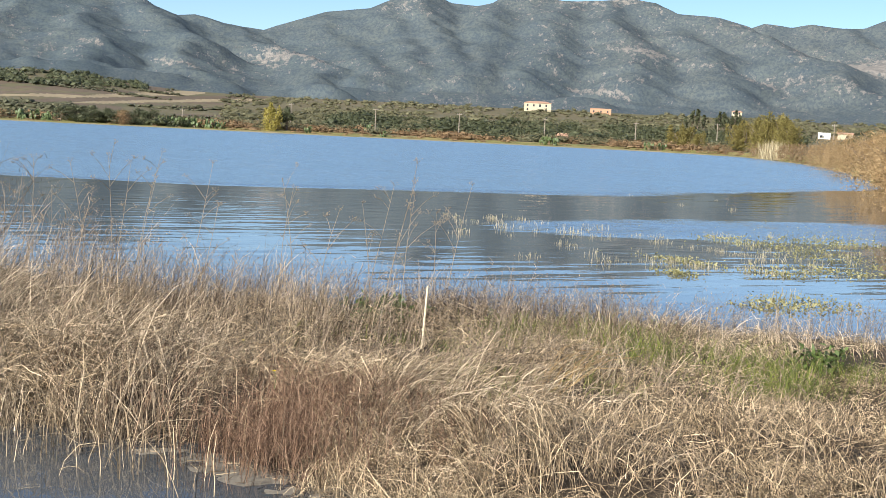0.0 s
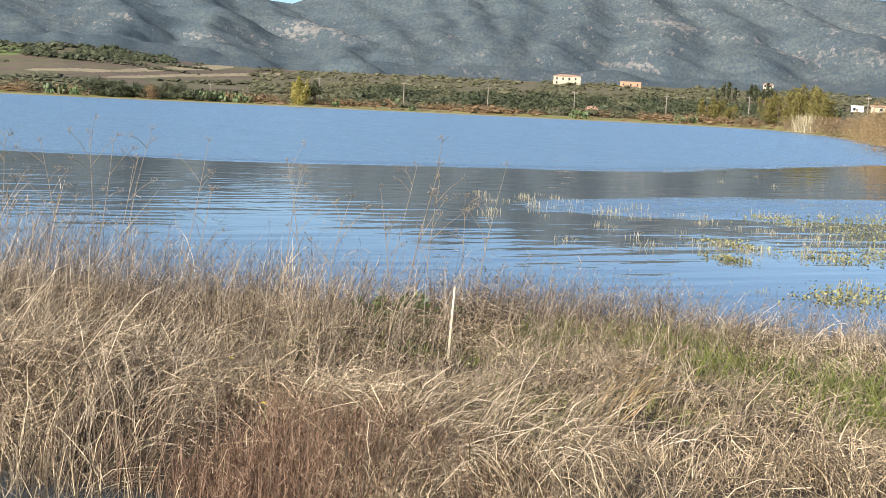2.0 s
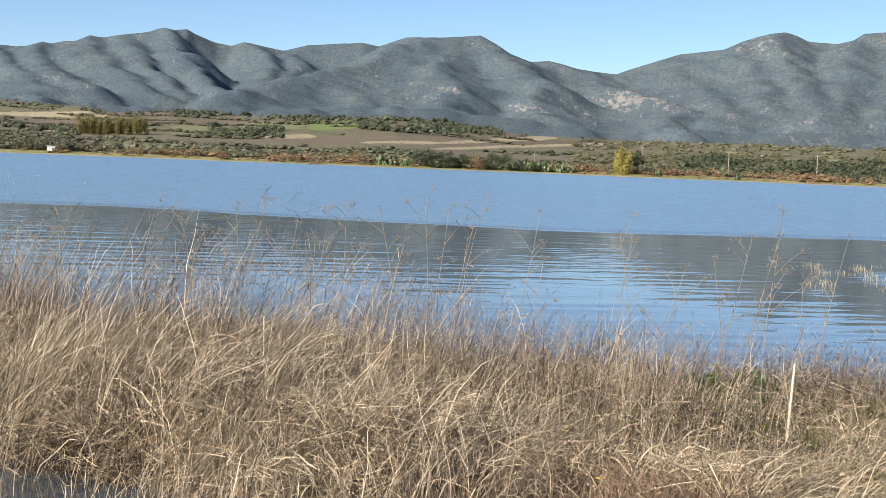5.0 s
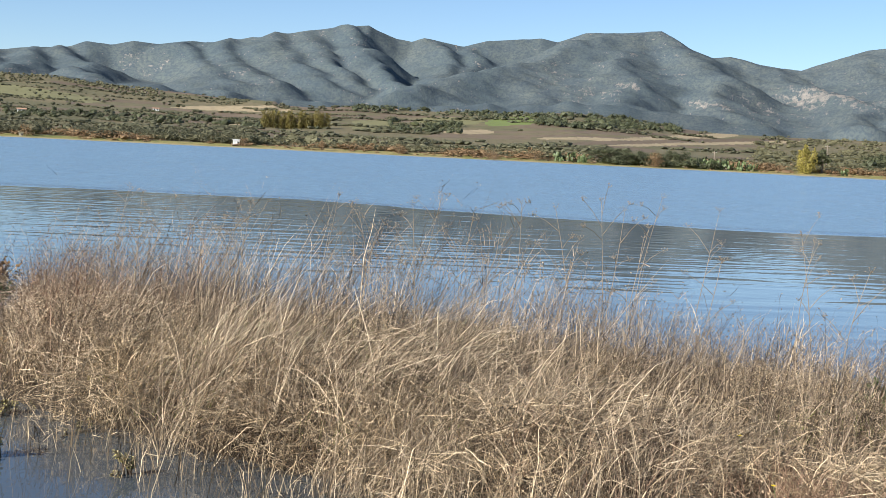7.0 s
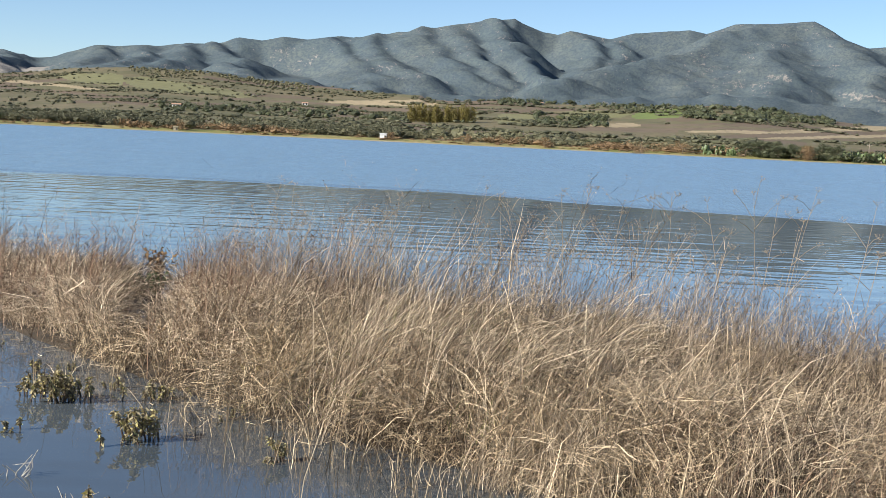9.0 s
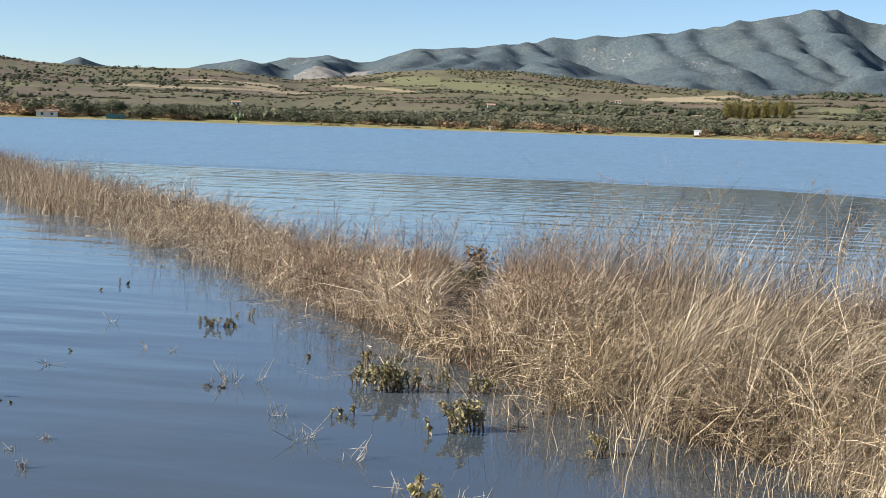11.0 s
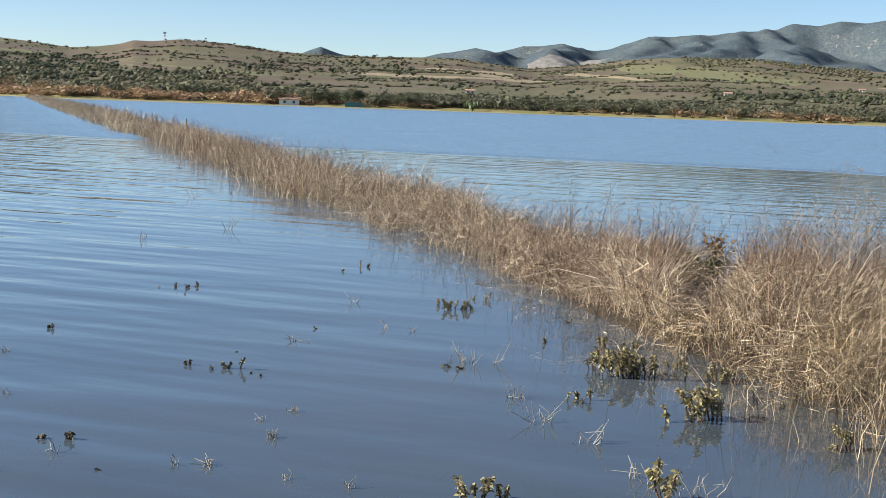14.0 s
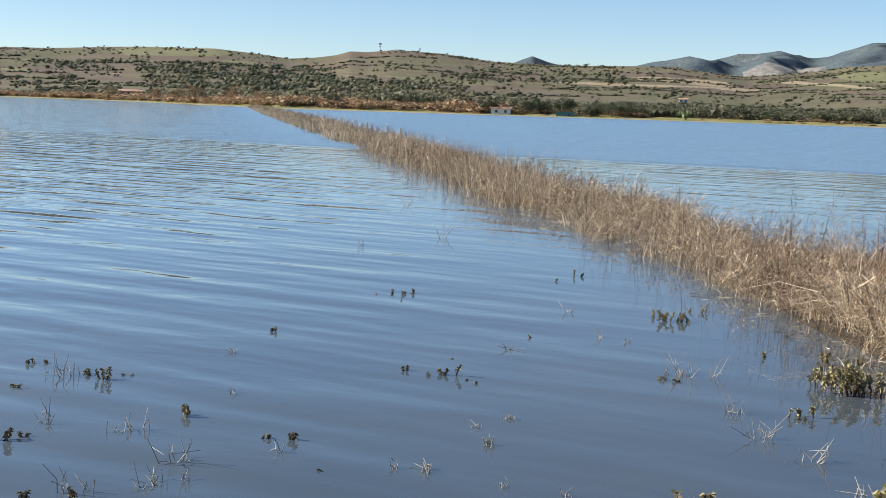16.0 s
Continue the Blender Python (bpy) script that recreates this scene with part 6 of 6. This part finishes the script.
def build_marsh():
    clump, lone = "thick marsh weed with yellow-green leaf tips in shallow water", "short marsh weed sprout standing in the water"
    grp = "marsh weeds in the flooded ground"
    for j, (x, y, n, h, sp) in enumerate(WEEDS_BANK + WEEDS_OPEN):
        marsh_plant("marsh_weed", x, y, n, h * 0.85, sp * 1.6, 600 + j, clump, grp)
    for j, (x, y, n, h, sp) in enumerate(SPROUTS_NEAR + SPROUTS_FAR):
        marsh_plant("marsh_sprout", x, y, n, h * 0.62, sp * 1.4, 640 + j, lone, grp, DARK_SPROUT)
    for j, (x, y, size) in enumerate(TWIGS_BANK + TWIGS_OPEN):
        twig(x, y, size, 700 + j)


build_marsh()


def flower(x, y, z, seed):
    rng = np.random.default_rng(seed)
    top = holder("yellow_flower", x, y, z, "small yellow flower on a thin green stem in the grass", "flower", "yellow flowers in the grass")
    h = 0.12
    part("stem", *tube([(0, 0, 0), (0.01, 0, h * 0.6), (0.0, 0.01, h)], [0.002, 0.0018, 0.0015], 4), BUSH_STEM, top)
    a = np.linspace(0, 2 * np.pi, 11)[:-1]
    for k in a:
        d = np.array((math.cos(k), math.sin(k), 0.35))
        w = np.array((-math.sin(k), math.cos(k), 0))
        c = np.array((0, 0.01, h))
        part("petal", np.array([c, c + d * 0.01 + w * 0.004, c + d * 0.018, c + d * 0.01 - w * 0.004]), np.array([(0, 1, 2, 3)]), PETAL, top)


BUSH_STEM = plain("green_stem", (0.1, 0.15, 0.04), 0.7, 0.2, 30.0)
PETAL = plain("yellow_petal", (0.75, 0.55, 0.02), 0.6, 0.2, 60.0)
for j, (x, y, z) in enumerate(((2.75, 8.3, 0.42), (2.55, 7.1, 0.4), (3.3, 6.6, 0.35), (2.1, 9.4, 0.4), (1.2, 10.6, 0.5))):
    flower(x, y, z, 900 + j)


# reed tufts in the shallows: middle, reach both ways, how many
REED_BEDS_NEAR = (
    (16.56, 30.68, 0.1, 1.4, 3), (15.98, 28.05, 0.3, 0.8, 10), (17.25, 29.02, 0.7, 1.3, 14), (18.13, 29.14, 0.5, 0.9, 7), (17.15, 24.95, 0.4, 1.4, 16),
    (18.5, 26.02, 0.6, 1.2, 12), (15.03, 21.55, 0.4, 1.1, 9), (13.25, 18.95, 0.2, 0.4, 4), (18.79, 25.33, 0.3, 1.1, 6), (12.74, 20.11, 0.2, 0.5, 4),
    (14.16, 19.17, 0.5, 0.9, 8), (14.36, 18.56, 0.1, 0.3, 4), (15.0, 18.7, 0.3, 0.9, 14),
)
REED_BEDS_FAR = (
    (18.11, 21.56, 0.4, 1.2, 8), (17.82, 20.29, 0.2, 1.4, 18), (15.69, 17.82, 0.3, 0.6, 8), (16.22, 17.39, 0.4, 0.6, 10), (19.9, 21.56, 0.3, 1.3, 6),
    (18.25, 19.01, 0.5, 1.3, 14), (20.09, 19.93, 0.4, 1.5, 14), (23.49, 24.18, 0.9, 1.3, 8), (21.01, 25.47, 0.2, 0.8, 5), (12.8, 14.09, 0.4, 0.5, 6),
    (34.52, 45.27, 1.0, 1.8, 4), (30.24, 36.5, 1.2, 2.1, 4),
)


def build_shallows():
    """Pale reed tufts and leafy mats in the shallow water beyond the bank."""
    rng = np.random.default_rng(41)
    made = []
    for v in range(5):
        top = holder("reed_tuft", 0, 0, 0, "pale broken reed tuft standing in shallow water", "reed tuft", "reed tufts in the shallows")
        n = 8 + 3 * v
        b = np.concatenate([rng.normal(0, 0.14, (n, 2)), np.full((n, 1), -0.05)], 1)
        e = b + np.concatenate([rng.normal(0, 0.035, (n, 2)), rng.uniform(0.08, 0.26, (n, 1)) ], 1)
        for k in range(n):
            part("stalk", *arcs(b[k:k + 1], (b + e)[k:k + 1] / 2 + rng.normal(0, 0.02, (1, 3)), e[k:k + 1], rng.uniform(0.01, 0.02, 1), rng, 3), PALE_REED, top)
        m = 2
        i = rng.integers(0, n, m)
        t = b[i] + (e[i] - b[i]) * 0.5
        for k in range(m):
            q = t[k:k + 1]
            part("leaf", *arcs(q, q + rng.normal(0, 0.05, (1, 3)) + (0, 0, 0.06), q + rng.normal(0, 0.12, (1, 3)) * (1, 1, 0.4), rng.uniform(0.012, 0.022, 1), rng, 2), YELLOW_LEAF, top)
        made.append(top)
    spots = [(13.8, 25.26, 0.9), (14.1, 25.55, 0.8)]
    for cx, cy, sx, sy, n in REED_BEDS_NEAR + REED_BEDS_FAR:
        for _ in range(max(2, int(n * 0.7))):
            spots.append((float(rng.normal(cx, sx)), float(rng.normal(cy, sy)), float(rng.uniform(0.4, 1.0))))
    for j, (x, y, s) in enumerate(spots):
        m = pose(x, y, 0, 0, 0, rng.uniform(0, 360)) @ Matrix.Scale(s, 4)
        if j < 5:
            made[j].matrix_basis = m
        else:
            copy_thing(made[j % 5], m)
    # mats of yellow-green leaves on the water by the shore
    n = 4200
    c = np.array([(20.43, 22.15, 0.4, 1.0), (16.02, 17.16, 0.4, 0.4), (20.44, 21.0, 0.6, 1.3), (19.2, 18.97, 0.4, 1.6), (15.34, 19.12, 0.2, 0.5), (13.75, 17.18, 0.1, 0.3), (13.19, 13.23, 0.4, 0.5), (12.22, 13.13, 0.3, 0.3), (22.46, 23.46, 0.4, 0.8), (20.67, 24.06, 0.4, 0.6), (23.53, 23.49, 0.4, 1.0), (17.53, 17.29, 0.3, 0.6), (26.0, 23.5, 2.5, 1.2), (28.0, 26.0, 3.0, 1.6)])[rng.integers(0, 14, n)]
    p = np.stack([rng.normal(c[:, 0], c[:, 2]), rng.normal(c[:, 1], c[:, 3]), np.abs(rng.normal(0.01, 0.04, n))], -1)
    d = rng.normal(size=(n, 3)) + (0, 0, 0.8)
    d /= np.linalg.norm(d, axis=1, keepdims=True)
    V, F = leaves_at(rng, p, d, 0.018)
    stuff("leaf_mats", V, F, YELLOW_LEAF, "mats of yellow-green marsh leaves on the shallow water", "water plants")


build_shallows()


def build_posts():
    """Old fence posts that stand in the strip of reeds."""
    rng = np.random.default_rng(61)
    first = None
    for j in range(8):
        s = (8.15 + 0.15 * j) / N
        x, y = on_bank(np.array([s]), np.array([0.9]))
        m = pose(float(x[0]), float(y[0]), -0.1, rng.normal(0, 2), rng.normal(0, 2), 0)
        if first is None:
            first = holder("fence_post", 0, 0, 0, "weathered wooden fence post standing among reeds", "post", "fence posts along the strip")
            part("post", *tube([(0, 0, 0), (0, 0, 0.5), (0, 0, 0.95), (0, 0, 1.0)], [0.06, 0.055, 0.05, 0.03], 7), TIMBER, first)
            first.matrix_basis = m
        else:
            copy_thing(first, m)


build_posts()
